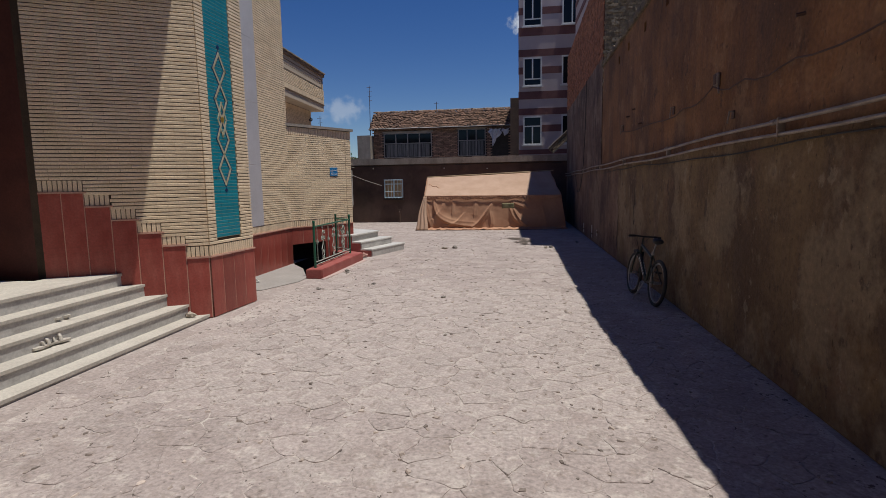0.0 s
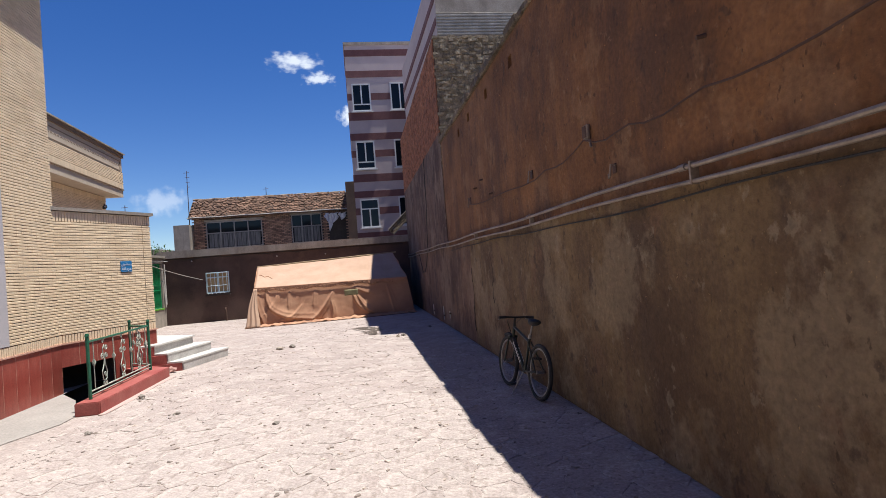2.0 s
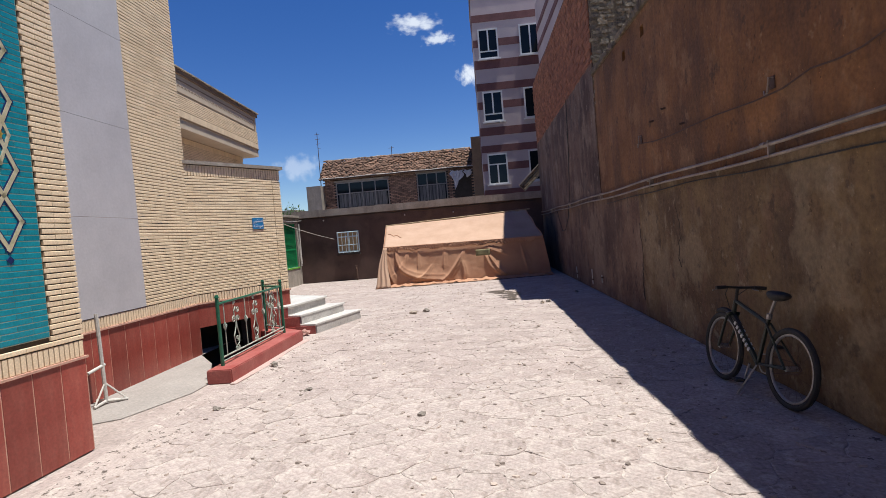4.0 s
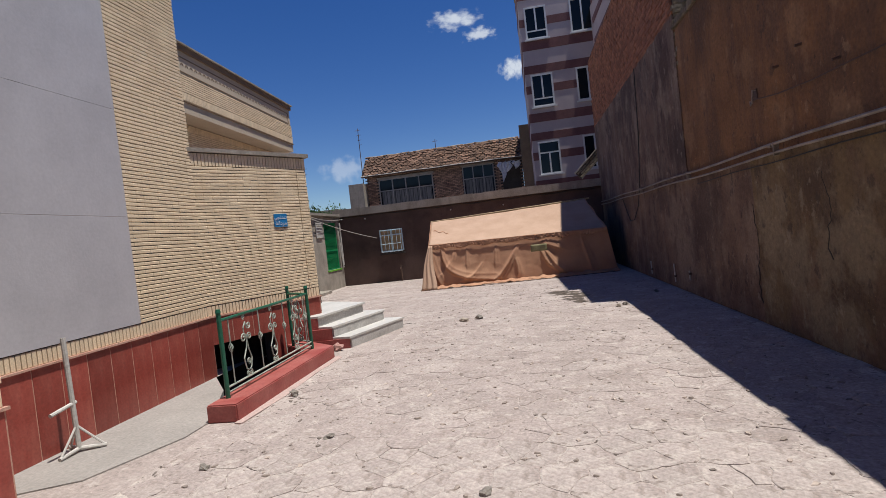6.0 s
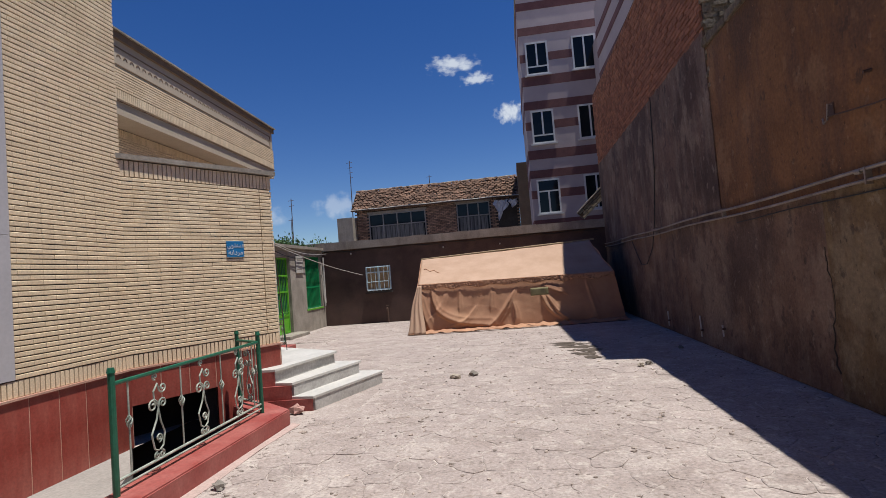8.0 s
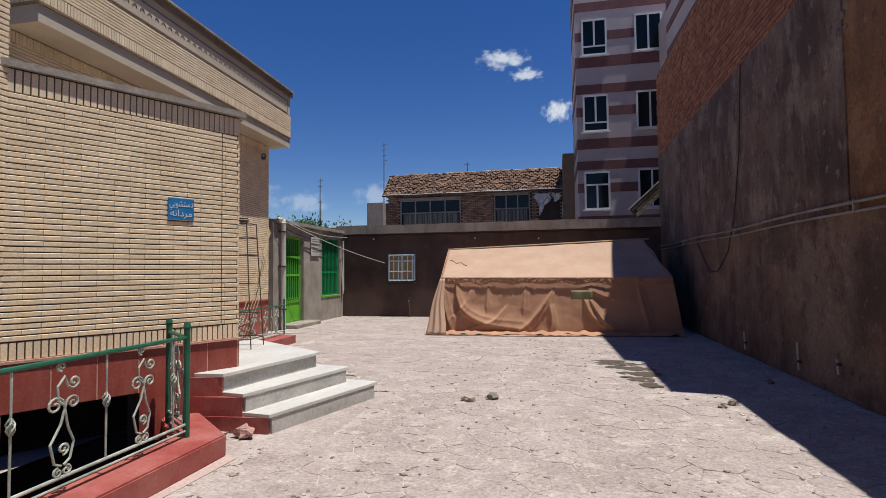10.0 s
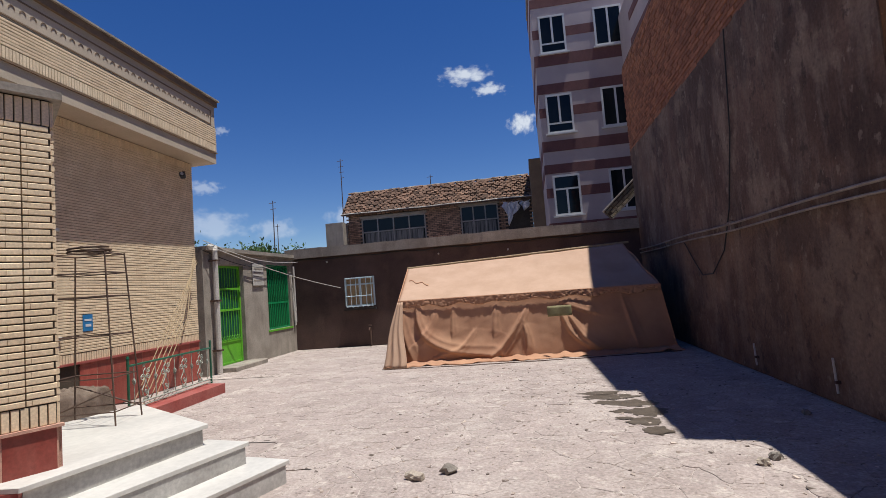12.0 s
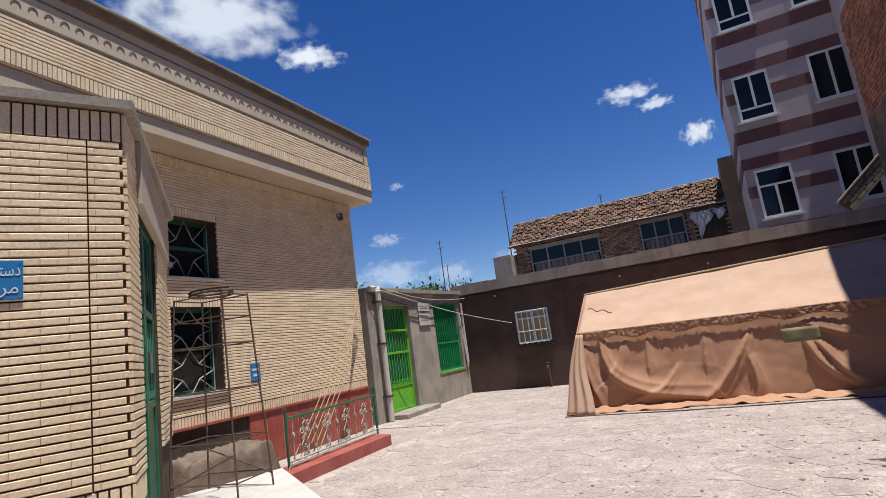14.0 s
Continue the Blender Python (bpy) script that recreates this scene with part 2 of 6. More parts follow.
DECAL = shade("pale decal", (0.590, 0.590, 0.574), (0.541, 0.541, 0.525), 8, 60, 0.5, 0.05)
BLUE = shade("blue enamel sign", (0.016, 0.164, 0.394), (0.025, 0.189, 0.426), 4, 40, 0.4, 0.05, grain=0.05)
LETTER = shade("white lettering", (0.640, 0.656, 0.672), (0.607, 0.623, 0.656), 4, 40, 0.5, 0.02, grain=0.03)
PALEBLUE = shade("pale blue window paint", (0.42, 0.60, 0.68), (0.58, 0.66, 0.69), 4, 40, 0.5, 0.1)
CURTAIN = shade("ochre curtain", (0.42, 0.30, 0.16), (0.30, 0.21, 0.12), 6, 60, 0.9, 0.2, stretch=(6, 6, 0.4))
LINEN = shade("white linen", (0.590, 0.590, 0.607), (0.508, 0.508, 0.541), 4, 50, 0.9, 0.2)
ROCK1 = shade("pale broken stone", (0.394, 0.336, 0.271), (0.312, 0.262, 0.213), 9, 40, 0.95, 0.6)
SHARD = shade("loose stone shards", (0.40, 0.33, 0.28), (0.26, 0.21, 0.18), 1.5, 40, 0.95, 0.5, rand=0.45, island=True)
ROCK2 = shade("grey broken stone", (0.24, 0.21, 0.18), (0.17, 0.15, 0.13), 9, 40, 0.95, 0.6)
PINKROCK = shade("pink broken stone", (0.42, 0.24, 0.20), (0.36, 0.2, 0.17), 9, 40, 0.95, 0.6)
BAMBOO = shade("tan cane", (0.344, 0.254, 0.148), (0.279, 0.205, 0.115), 9, 40, 0.7, 0.2)
SACK = shade("brown sackcloth", (0.110, 0.077, 0.055), (0.187, 0.143, 0.110), 6, 60, 0.95, 0.6)
LEAF = shade("dark green leaves", (0.045, 0.10, 0.02), (0.07, 0.14, 0.03), 3, 30, 0.7, 0.2, rand=0.35, island=True)
BARK = shade("brown bark", (0.12, 0.08, 0.05), (0.09, 0.06, 0.04), 6, 40, 0.95, 0.6)
ROOFTILE = shade("brown clay roof courses", (0.20, 0.115, 0.075), (0.12, 0.07, 0.048), 1.2, 30, 0.95, 0.6, rand=0.5, depth=0.02, island=True)
# Near-black colour in place of unlit depth; also house backing, sill and cracks.
NEARBLACK = shade("near-black brown", (0.05, 0.042, 0.036), (0.035, 0.03, 0.026), 2, 20, 0.9, 0.1)
# Dark red-brown with the porch's shade worked into the colour.
PORCHSHADE = shade("red-brown porch wall darkened for shade", (0.10, 0.032, 0.024), (0.075, 0.025, 0.02), 3, 40, 0.6, 0.15)
SANDAL = shade("pale sandal", (0.492, 0.451, 0.385), (0.410, 0.369, 0.312), 8, 60, 0.7, 0.2)


def glass(name, tint=(0.008, 0.011, 0.013)):
    m = bpy.data.materials.new(name)
    m.use_nodes = True
    b = m.node_tree.nodes["Principled BSDF"]
    b.inputs["Base Color"].default_value = (*tint, 1)
    b.inputs["Roughness"].default_value = 0.06
    b.inputs["IOR"].default_value = 1.33
    n, l = m.node_tree.nodes, m.node_tree.links
    t = n.new("ShaderNodeTexNoise")
    t.inputs["Scale"].default_value = 1.4
    bp = n.new("ShaderNodeBump")
    bp.inputs["Strength"].default_value, bp.inputs["Distance"].default_value = 0.15, 0.01
    l.new(t.outputs["Fac"], bp.inputs["Height"])
    l.new(bp.outputs["Normal"], b.inputs["Normal"])
    return m


PANE = glass("dark window pane")


# ---------------------------------------------------------------- building blocks
def mesh_of(bm, material, name="part", smooth=False):
    me = bpy.data.meshes.new(name)
    bmesh.ops.recalc_face_normals(bm, faces=bm.faces[:])
    bm.to_mesh(me)
    bm.free()
    if smooth:
        me.polygons.foreach_set("use_smooth", [True] * len(me.polygons))
    me.materials.append(material)
    return me


def part(name, bm, material, parent, label="", smooth=False):
    ob = new(name, mesh_of(bm, material, name, smooth))
    ob.parent = parent
    return tagged(ob, label)


def solo(name, bm, material, label, category, kind="", group="", smooth=False):
    return tagged(new(name, mesh_of(bm, material, name, smooth)), label, category, group, kind)


def thing(name, at, label, category, group="", kind="", turn=0.0):
    ob = new(name)
    ob.matrix_basis = pose(*at, 0, 0, turn)
    return tagged(ob, label, category, group, kind)


def box(bm, x0, x1, y0, y1, z0, z1, m=None, bevel=0.0):
    geo = bmesh.ops.create_cube(bm, size=1)
    mm = Matrix.Translation(((x0 + x1) / 2, (y0 + y1) / 2, (z0 + z1) / 2)) @ Matrix.Diagonal((x1 - x0, y1 - y0, z1 - z0, 1))
    vs = geo["verts"]
    bmesh.ops.transform(bm, matrix=(m @ mm) if m else mm, verts=vs)
    if bevel:
        es = list({e for v in vs for e in v.link_edges})
        bmesh.ops.bevel(bm, geom=es, offset=bevel, segments=1, affect="EDGES")
    return bm


def abox(*a, m=None, bevel=0.0):
    return box(bmesh.new(), *a, m=m, bevel=bevel)


def prism(bm, poly, z0, z1):
    lo = [bm.verts.new((x, y, z0)) for x, y in poly]
    hi = [bm.verts.new((x, y, z1)) for x, y in poly]
    bm.faces.new(lo[::-1])
    bm.faces.new(hi)
    for k in range(len(poly)):
        j = (k + 1) % len(poly)
        bm.faces.new((lo[k], lo[j], hi[j], hi[k]))
    return bm


def tube(bm, pts, r, n=8, closed=False, r2=None):
    pts = [Vector(p) for p in pts]
    rings, up = [], None
    for k, p in enumerate(pts):
        a = pts[k - 1] if k or closed else p
        b = pts[(k + 1) % len(pts)] if k + 1 < len(pts) or closed else p
        d = (b - a).normalized()
        if up is None:
            up = d.orthogonal().normalized()
        up = (up - d * up.dot(d)).normalized()
        side = d.cross(up)
        rr = r if r2 is None else r + (r2 - r) * k / max(1, len(pts) - 1)
        rings.append([bm.verts.new(p + (up * math.cos(2 * math.pi * i / n) + side * math.sin(2 * math.pi * i / n)) * rr) for i in range(n)])
    for k in range(len(rings) - (0 if closed else 1)):
        a, b = rings[k], rings[(k + 1) % len(rings)]
        for i in range(n):
            bm.faces.new((a[i], a[(i + 1) % n], b[(i + 1) % n], b[i]))
    if not closed:
        bm.faces.new(rings[0][::-1])
        bm.faces.new(rings[-1])
    return bm


def atube(pts, r, n=8, closed=False, r2=None):
    return tube(bmesh.new(), pts, r, n, closed, r2)


def wall_frame(p, q):
    """A wall from p to q, seen from outside left to right: x along it, -y outwards, z up. Its length too."""
    d = Vector((q[0] - p[0], q[1] - p[1], 0))
    return Matrix.Translation((p[0], p[1], 0)) @ Matrix.Rotation(math.atan2(d.y, d.x), 4, "Z"), d.length


class Pile:
    """Many small boxes joined into one mesh."""

    def __init__(self):
        self.v, self.f = [], []

    def add(self, m, x0, x1, y0, y1, z0, z1, c=0.004):
        k = len(self.v)
        for y, e in ((y1, 0.0), (y0 + c, 0.0), (y0, c)):
            d = e * 0.3
            for x, z in ((x0 + d, z0 + e), (x1 - d, z0 + e), (x1 - d, z1 - e), (x0 + d, z1 - e)):
                self.v.append(m @ Vector((x, y, z)))
        for a in (0, 4):
            for i in range(4):
                j = (i + 1) % 4
                self.f.append((k + a + i, k + a + j, k + a + 4 + j, k + a + 4 + i))
        self.f.append((k + 8, k + 9, k + 10, k + 11))

    def mesh(self, name, material):
        me = bpy.data.meshes.new(name)
        me.from_pydata([tuple(v) for v in self.v], [], self.f)
        me.materials.append(material)
        return me

    def put(self, name, material, parent):
        ob = new(name, self.mesh(name, material))
        ob.parent = parent
        return tagged(ob, kind="stuff")


LAID = []


def courses(parent, m, s0, s1, z0, z1, mats, length=0.245, height=0.045, gap=0.0090, vgap=0.0008, proud=0.020, holes=(), near=None, name="brick", jit=0.0016):
    """Lay bricks in running bond on the wall frame m. near: the stretch (s0, s1, z0, z1) whose bricks are parts of their own."""
    rest, one = Pile(), Pile()
    one.add(Matrix(), 0, length - vgap, -proud, 0.012, 0, height - gap)
    shared = one.mesh(name, mats[0])
    rng, count, rows = random.Random(int(s1 * 977 + z1 * 131)), 0, int((z1 - z0) / height + 1e-6)
    for i in range(rows):
        z = z0 + i * height
        s = s0 - (i % 2) * length / 2
        while s < s1 - 0.01:
            spans = [(max(s, s0), min(s + length - vgap, s1))]
            for h0, h1, g0, g1 in holes:
                if g0 < z + height / 2 < g1:
                    spans = [c for a, b in spans for c in ((a, min(b, h0)), (max(a, h1), b)) if c[1] - c[0] > 0.02]
            for a, b in spans:
                if b - a < 0.02:
                    continue
                o = rng.uniform(-jit, jit)
                whole = b - a > length - vgap - 1e-4
                if whole and near and count < 300 and near[0] <= a and b <= near[1] and near[2] <= z <= near[3]:
                    count += 1
                    LAID.append((name, shared, parent, m @ Matrix.Translation((a, o, z))))
                else:
                    rest.add(m, a, b, -proud + o, 0.012, z, z + height - gap)
            s += length
    if rest.v:
        rest.put(name + "_courses", mats[1], parent)


def upright_course(parent, m, s0, s1, z0, z1, mats, width=0.05, gap=0.0085, proud=0.016, near=False, name="upright_brick"):
    rest, one = Pile(), Pile()
    n = max(1, round((s1 - s0) / width))
    w = (s1 - s0) / n
    one.add(Matrix(), 0, w - gap, -proud, 0.012, 0, z1 - z0 - 0.01)
    shared = one.mesh(name, mats[0])
    for i in range(n):
        if near:
            LAID.append((name, shared, parent, m @ Matrix.Translation((s0 + i * w, 0, z0))))
        else:
            rest.add(m, s0 + i * w, s0 + (i + 1) * w - gap, -proud, 0.012, z0, z1 - 0.01)
    if rest.v:
        rest.put(name + "_row", mats[1], parent)


def slabs(parent, m, s0, s1, z0, z1, material, width=0.32, gap=0.010, proud=0.02, name="marble_slab", skip=()):
    part("grout_bed", abox(s0, s1, -proud + 0.003, 0.0, z0, z1 - 0.002, m=m), GROUT, parent)
    n = max(1, round((s1 - s0) / width))
    w = (s1 - s0) / n
    one = Pile()
    one.add(Matrix(), 0, w - gap, -proud, 0.004, 0, z1 - z0, 0.003)
    shared = one.mesh(name, material)
    for i in range(n):
        if not any(a < s0 + (i + 0.5) * w < b for a, b in skip):
            LAID.append((name, shared, parent, m @ Matrix.Translation((s0 + i * w, 0, z0))))


def wall_box(name, p, q, z0, z1, material, label, thick=0.25, kind="structure", holes=()):
    """A wall with thickness, with rectangular openings (s0, s1, z0, z1) that go through it."""
    m, length = wall_frame(p, q)
    bm = bmesh.new()
    ss = sorted({0.0, length, *(v for h in holes for v in h[:2])})
    zs = sorted({z0, z1, *(v for h in holes for v in h[2:])})
    for a, b in zip(ss, ss[1:]):
        for c, d in zip(zs, zs[1:]):
            if not any(h[0] <= (a + b) / 2 <= h[1] and h[2] <= (c + d) / 2 <= h[3] for h in holes):
                box(bm, a, b, 0, thick, c, d, m)
    bmesh.ops.remove_doubles(bm, verts=bm.verts[:], dist=1e-5)
    return solo(name, bm, material, label, "wall", kind), m, length


# ---------------------------------------------------------------- ground
VOID = (-4.15, -3.05, 4.45, 7.40)
bm = bmesh.new()
for x0, x1, y0, y1 in ((-400, VOID[0], -400, 400), (VOID[1], 400, -400, 400), (VOID[0], VOID[1], -400, VOID[2]), (VOID[0], VOID[1], VOID[3], 400)):
    bm.faces.new([bm.verts.new(p) for p in ((x0, y0, -0.010), (x1, y0, -0.010), (x1, y1, -0.010), (x0, y1, -0.010))])
ground = solo("ground", bm, DUST, "pale dusty earth of the courtyard and beyond", "ground", "structure")
bm = prism(bmesh.new(), [(-4.15, 2.9), (-3.35, 3.3), (-3.05, 4.1), (-3.05, 4.5), (-3.25, 4.9), (-3.6, 5.62), (-4.15, 6.34)], -0.2, 0.002)
solo("pavement", bm, PALECON, "smooth pale concrete apron beside the red wall base", "pavement", "structure")
# The stairwell's darkness is put into its near-black surfaces.
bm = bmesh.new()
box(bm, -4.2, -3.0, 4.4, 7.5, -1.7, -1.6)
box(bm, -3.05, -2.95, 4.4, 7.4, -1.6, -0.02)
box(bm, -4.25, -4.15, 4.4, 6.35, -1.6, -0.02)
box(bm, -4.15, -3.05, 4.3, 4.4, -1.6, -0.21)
solo("stairwell_floor", bm, NEARBLACK, "concrete stairwell below the courtyard, coloured near-black for its darkness", "floor", "structure")

# ---------------------------------------------------------------- entrance pier with the teal panel
PA, PB, PC = (-4.65, 0.60), (-3.11, 1.49), (-3.05, 2.52)
LEDGE, SOLDIER = 0.79, 0.955
pier = solo("wall_pier", prism(bmesh.new(), [PA, PB, PC, (-4.14, 2.60), (-5.9, 2.4), (-5.9, 0.75)], 0, 7.0), MORTAR,
            "buff brick entrance pier with red marble base", "wall", "structure")
mA, lenA = wall_frame(PA, PB)
mT, lenT = wall_frame(PB, PC)
cuts = []
for k in range(6):
    s1, s0 = lenA - k * 0.265, lenA - (k + 1) * 0.265 if k < 5 else 0.0
    cuts.append((s0, s1, 0, SOLDIER + 0.172 * k - 0.02))
    upright_course(pier, mA, s0 + 0.004, s1, LEDGE + 0.022 + 0.172 * k, SOLDIER + 0.172 * k, (BRICK, BRICKS), near=True)
    slabs(pier, mA, s0 + 0.002, s1, 0.0, LEDGE + 0.172 * k, RED, width=0.265, proud=0.024)
    b = abox(s0, s1 + 0.03, -0.034, 0.0, LEDGE + 0.172 * k, LEDGE + 0.172 * k + 0.02, m=mA)
    part("ledge_strip", b, GROUT, pier)
courses(pier, mA, 0.0, lenA, SOLDIER, 6.9, (BRICK, BRICKS), holes=cuts, near=(0.9, lenA, 1.2, 2.6))
courses(pier, mT, 0.0, lenT, SOLDIER, 6.9, (BRICK, BRICKS), holes=((0.165, 0.715, 1.0, 6.0),), near=(0.0, lenT, 1.0, 3.4))
upright_course(pier, mT, 0.0, lenT, LEDGE + 0.022, SOLDIER, (BRICK, BRICKS), near=True)
slabs(pier, mT, 0.0, lenT, 0.0, LEDGE, RED, width=0.26, proud=0.024)
part("ledge_strip", abox(-0.02, lenT + 0.02, -0.036, 0.0, LEDGE, LEDGE + 0.02, m=mT), GROUT, pier)

# teal tile panel with its chain of interlaced lozenges
teal_panel = solo("tile_panel", abox(0.17, 0.71, -0.0155, 0.0, 1.03, 6.0, m=mT), CREAM,
                  "tall teal glazed tile panel with cream interlaced lozenges", "tile panel", "structure")
courses(teal_panel, mT, 0.172, 0.708, 1.035, 5.98, (TEAL, TEALS), length=0.268, height=0.045, gap=0.0035, vgap=0.0015, proud=0.018,
        near=(0.17, 0.71, 1.0, 4.4), name="teal_tile", jit=0.0004)


def strand(nodes, w, out, m):
    bm = bmesh.new()
    for (a0, z0), (a1, z1) in zip(nodes, nodes[1:]):
        d = Vector((a1 - a0, 0, z1 - z0))
        ln = d.length
        mm = m @ Matrix.Translation((a0, -out, z0)) @ Matrix.Rotation(-math.atan2(d.z, d.x), 4, "Y")
        box(bm, -w / 2, ln + w / 2, -0.002, 0.006, -w / 2, w / 2, mm)
    return bm


MID, HALF = 0.44, 0.125
ZN = (1.74, 1.95, 2.14, 2.34, 2.60, 2.86, 3.06, 3.25, 3.46)
XN = (0, 1, 0, -1, 0, 1, 0, -1, 0)
for sign in (1, -1):
    nodes = [(MID + sign * HALF * x, z) for x, z in zip(XN, ZN)]
    part("lozenge_outline", strand(nodes, 0.052, 0.0190 + 0.001 * (sign > 0), mT), NAVY, teal_panel)
    part("lozenge_strand", strand(nodes, 0.032, 0.0215 + 0.001 * (sign > 0), mT), CREAM, teal_panel)
ring = [(MID, 2.38), (MID + 0.09, 2.60), (MID, 2.82), (MID - 0.09, 2.60), (MID, 2.38)]
part("centre_lozenge", strand(ring, 0.024, 0.0235, mT), CREAM, teal_panel)
star = bmesh.new()
for a in (0, 45):
    box(star, -0.03, 0.03, -0.003, 0.004, -0.03, 0.03, mT @ Matrix.Translation((MID, -0.0245, 2.6)) @ Matrix.Rotation(radians(a), 4, "Y"))
part("centre_star", star, shade("gold glaze", (0.5, 0.33, 0.06), (0.42, 0.26, 0.05), 8, 40, 0.4, 0.05), teal_panel, "small gold star")
for z in (1.66, 3.54):
    part("lozenge_tip", abox(-0.022, 0.022, -0.004, 0.006, -0.022, 0.022, m=mT @ Matrix.Translation((MID, -0.021, z)) @ Matrix.Rotation(radians(45), 4, "Y")), NAVY, teal_panel)

# entrance stairs and porch
stairs = thing("entrance_stairs", (-3.6, -1.5, 0), "worn pale travertine entrance stairs with dusty treads", "stairs", kind="structure")
TO_STAIR = Matrix.Translation((3.6, 1.5, 0))


def stair_end(x):
    return 1.49 + (x + 3.11) * 0.5779 - 0.03


for k in range(5):
    z, x1 = 0.046 + 0.154 * k, -3.13 - 0.208 * k
    back = x1 - 0.25 if k < 4 else -4.62
    for name, top, bot, ins, material in (("riser", z - 0.034, z - 0.155 if k else -0.01, 0.014, MARBLE_GREY), ("tread", z, z - 0.032, 0.0, STAIR)):
        poly = [(x1 - ins, -8.9), (x1 - ins, stair_end(x1)), (back, stair_end(back)), (back, -8.9)]
        bm = prism(bmesh.new(), poly, bot, top)
        bm.transform(TO_STAIR)
        part(name, bm, material, stairs)
part("porch_floor", abox(-6.0, -4.62 + 3.6, -7.4, 1.9, 0.5, 0.662), STAIR, stairs)

# Both porch walls get a colour that already holds the shade.
wall_box("wall_porch_back", (-6.6, -9.0), (-6.6, 2.5), 0.0, 7.0, PORCHSHADE, "porch back wall in dark brown that carries the porch's shade", 0.3)
wall_box("wall_porch_side", (-6.6, 0.53), (-4.66, 0.62), 0.0, 7.0, PORCHSHADE, "porch side wall in dark brown that carries the porch's shade", 0.2)
# Out of view; its end edge is set to throw the pier's slanting shadow.
bm = bmesh.new()
box(bm, -3.2, lenA - 0.12, -0.75, 0.0, 4.5, 4.9, mA)
solo("porch_canopy", bm, FASCIA, "unseen plastered canopy slab over the entrance, placed for its shadow", "canopy", "structure")
bm = bmesh.new()
box(bm, -9.5, -4.7, -9.0, 0.2, 4.5, 4.8)
solo("ceiling", bm, FASCIA, "plastered porch ceiling", "ceiling", "structure")
bm = prism(bmesh.new(), [(-6.6, -9.0), (-3.3, -9.0), (-3.3, -4.2), (-4.6, -3.6), (-6.6, -3.6)], 0, 7.0)
solo("wall_pier_south", bm, BRICKS, "plain buff brick pier south of the entrance", "wall", "structure")

# ---------------------------------------------------------------- brick tower wall with the white panel
QA, QB = (-4.15, 2.55), (-4.15, 6.35)
tower, mB, lenB = wall_box("wall_tower", QA, QB, -1.6, 7.0, MORTAR, "tall buff brick wall with a white stone panel and red base", 0.4)
PAN = (0.6, 2.52)
courses(tower, mB, 0.0, lenB, SOLDIER, 6.9, (BRICK, BRICKS), holes=((PAN[0], PAN[1], SOLDIER, 6.9),), near=(2.5, lenB, 1.0, 3.6))
upright_course(tower, mB, 0.0, lenB, LEDGE + 0.022, SOLDIER, (BRICK, BRICKS), near=True)
slabs(tower, mB, 0.0, lenB, 0.0, LEDGE, RED, width=0.30, proud=0.024)
part("ledge_strip", abox(0.0, lenB - 0.02, -0.042, 0.0, LEDGE, LEDGE + 0.02, m=mB), GROUT, tower)
panel = solo("stone_panel", abox(PAN[0], PAN[1], -0.012, 0.0, SOLDIER, 6.9, m=mB), GROUT, "tall smooth off-white stone panel on the tower", "stone panel", "structure")
for k in range(5):
    part("stone_sheet", abox(PAN[0] + 0.002, PAN[1] - 0.002, -0.022, -0.012, SOLDIER + k * 1.18, SOLDIER + (k + 1) * 1.18 - 0.003, m=mB, bevel=0.001), WHITE_PANEL, panel)
solo("tower_cornice", abox(-0.3, lenB + 0.05, -0.32, 0.4, 6.9, 7.15, m=mB), FASCIA, "projecting cornice at the top of the tower", "cornice", "structure")

# ---------------------------------------------------------------- low washroom block, set askew
SA, SB = (-4.15, 6.35), (-3.25, 7.97)
SC = (-5.12, 9.50)
TOP = 3.03
wash, mS, lenS = wall_box("wall_washroom", SA, SB, -1.6, TOP, MORTAR, "buff brick washroom wall with red marble base", 0.25,
                          holes=((0.0, 0.95, -1.5, 0.42),))
courses(wash, mS, 0.0, lenS, SOLDIER, 2.85, (BRICK, BRICKS), holes=((lenS - 0.176, lenS - 0.169, SOLDIER, 2.85),), near=(0.0, lenS, 1.0, 2.2))
upright_course(wash, mS, 0.0, lenS, LEDGE + 0.022, SOLDIER, (BRICK, BRICKS), near=True)
upright_course(wash, mS, 0.0, lenS, 2.80 + 0.045, TOP - 0.002, (BRICK, BRICKS), near=True, proud=0.02)
slabs(wash, mS, 0.95, lenS, -0.02, LEDGE, RED, width=0.28, proud=0.024)
slabs(wash, mS, 0.0, 0.95, 0.42, LEDGE, RED, width=0.32, proud=0.024)
part("ledge_strip", abox(0.0, lenS + 0.03, -0.042, 0.0, LEDGE, LEDGE + 0.02, m=mS), GROUT, wash)
side, mD, lenD = wall_box("wall_washroom_door_side", (SB[0] - 0.193, SB[1] + 0.158), SC, 0.0, TOP, MORTAR, "buff brick wall beside the washroom door", 0.25,
                          holes=((0.20, 1.30, 0.5, 2.62),))
part("corner_core", prism(bmesh.new(), [SB, (SB[0] - 0.193, SB[1] + 0.158), (SB[0] - 0.36, SB[1] - 0.06), (SB[0] - 0.15, SB[1] - 0.21)], 0.0, TOP), MORTAR, side)
mD0, _ = wall_frame(SB, SC)
courses(side, mD0, 0.0, 2.4, SOLDIER, 2.60, (BRICK, BRICKS), holes=((0.45, 1.55, 0.5, 2.62),), near=(0.0, 0.46, 1.0, 2.60))
courses(side, mD0, 0.0, 0.42, 2.60, 2.84, (BRICK, BRICKS))
upright_course(side, mD0, 0.0, 0.45, LEDGE + 0.022, SOLDIER, (BRICK, BRICKS), near=True)
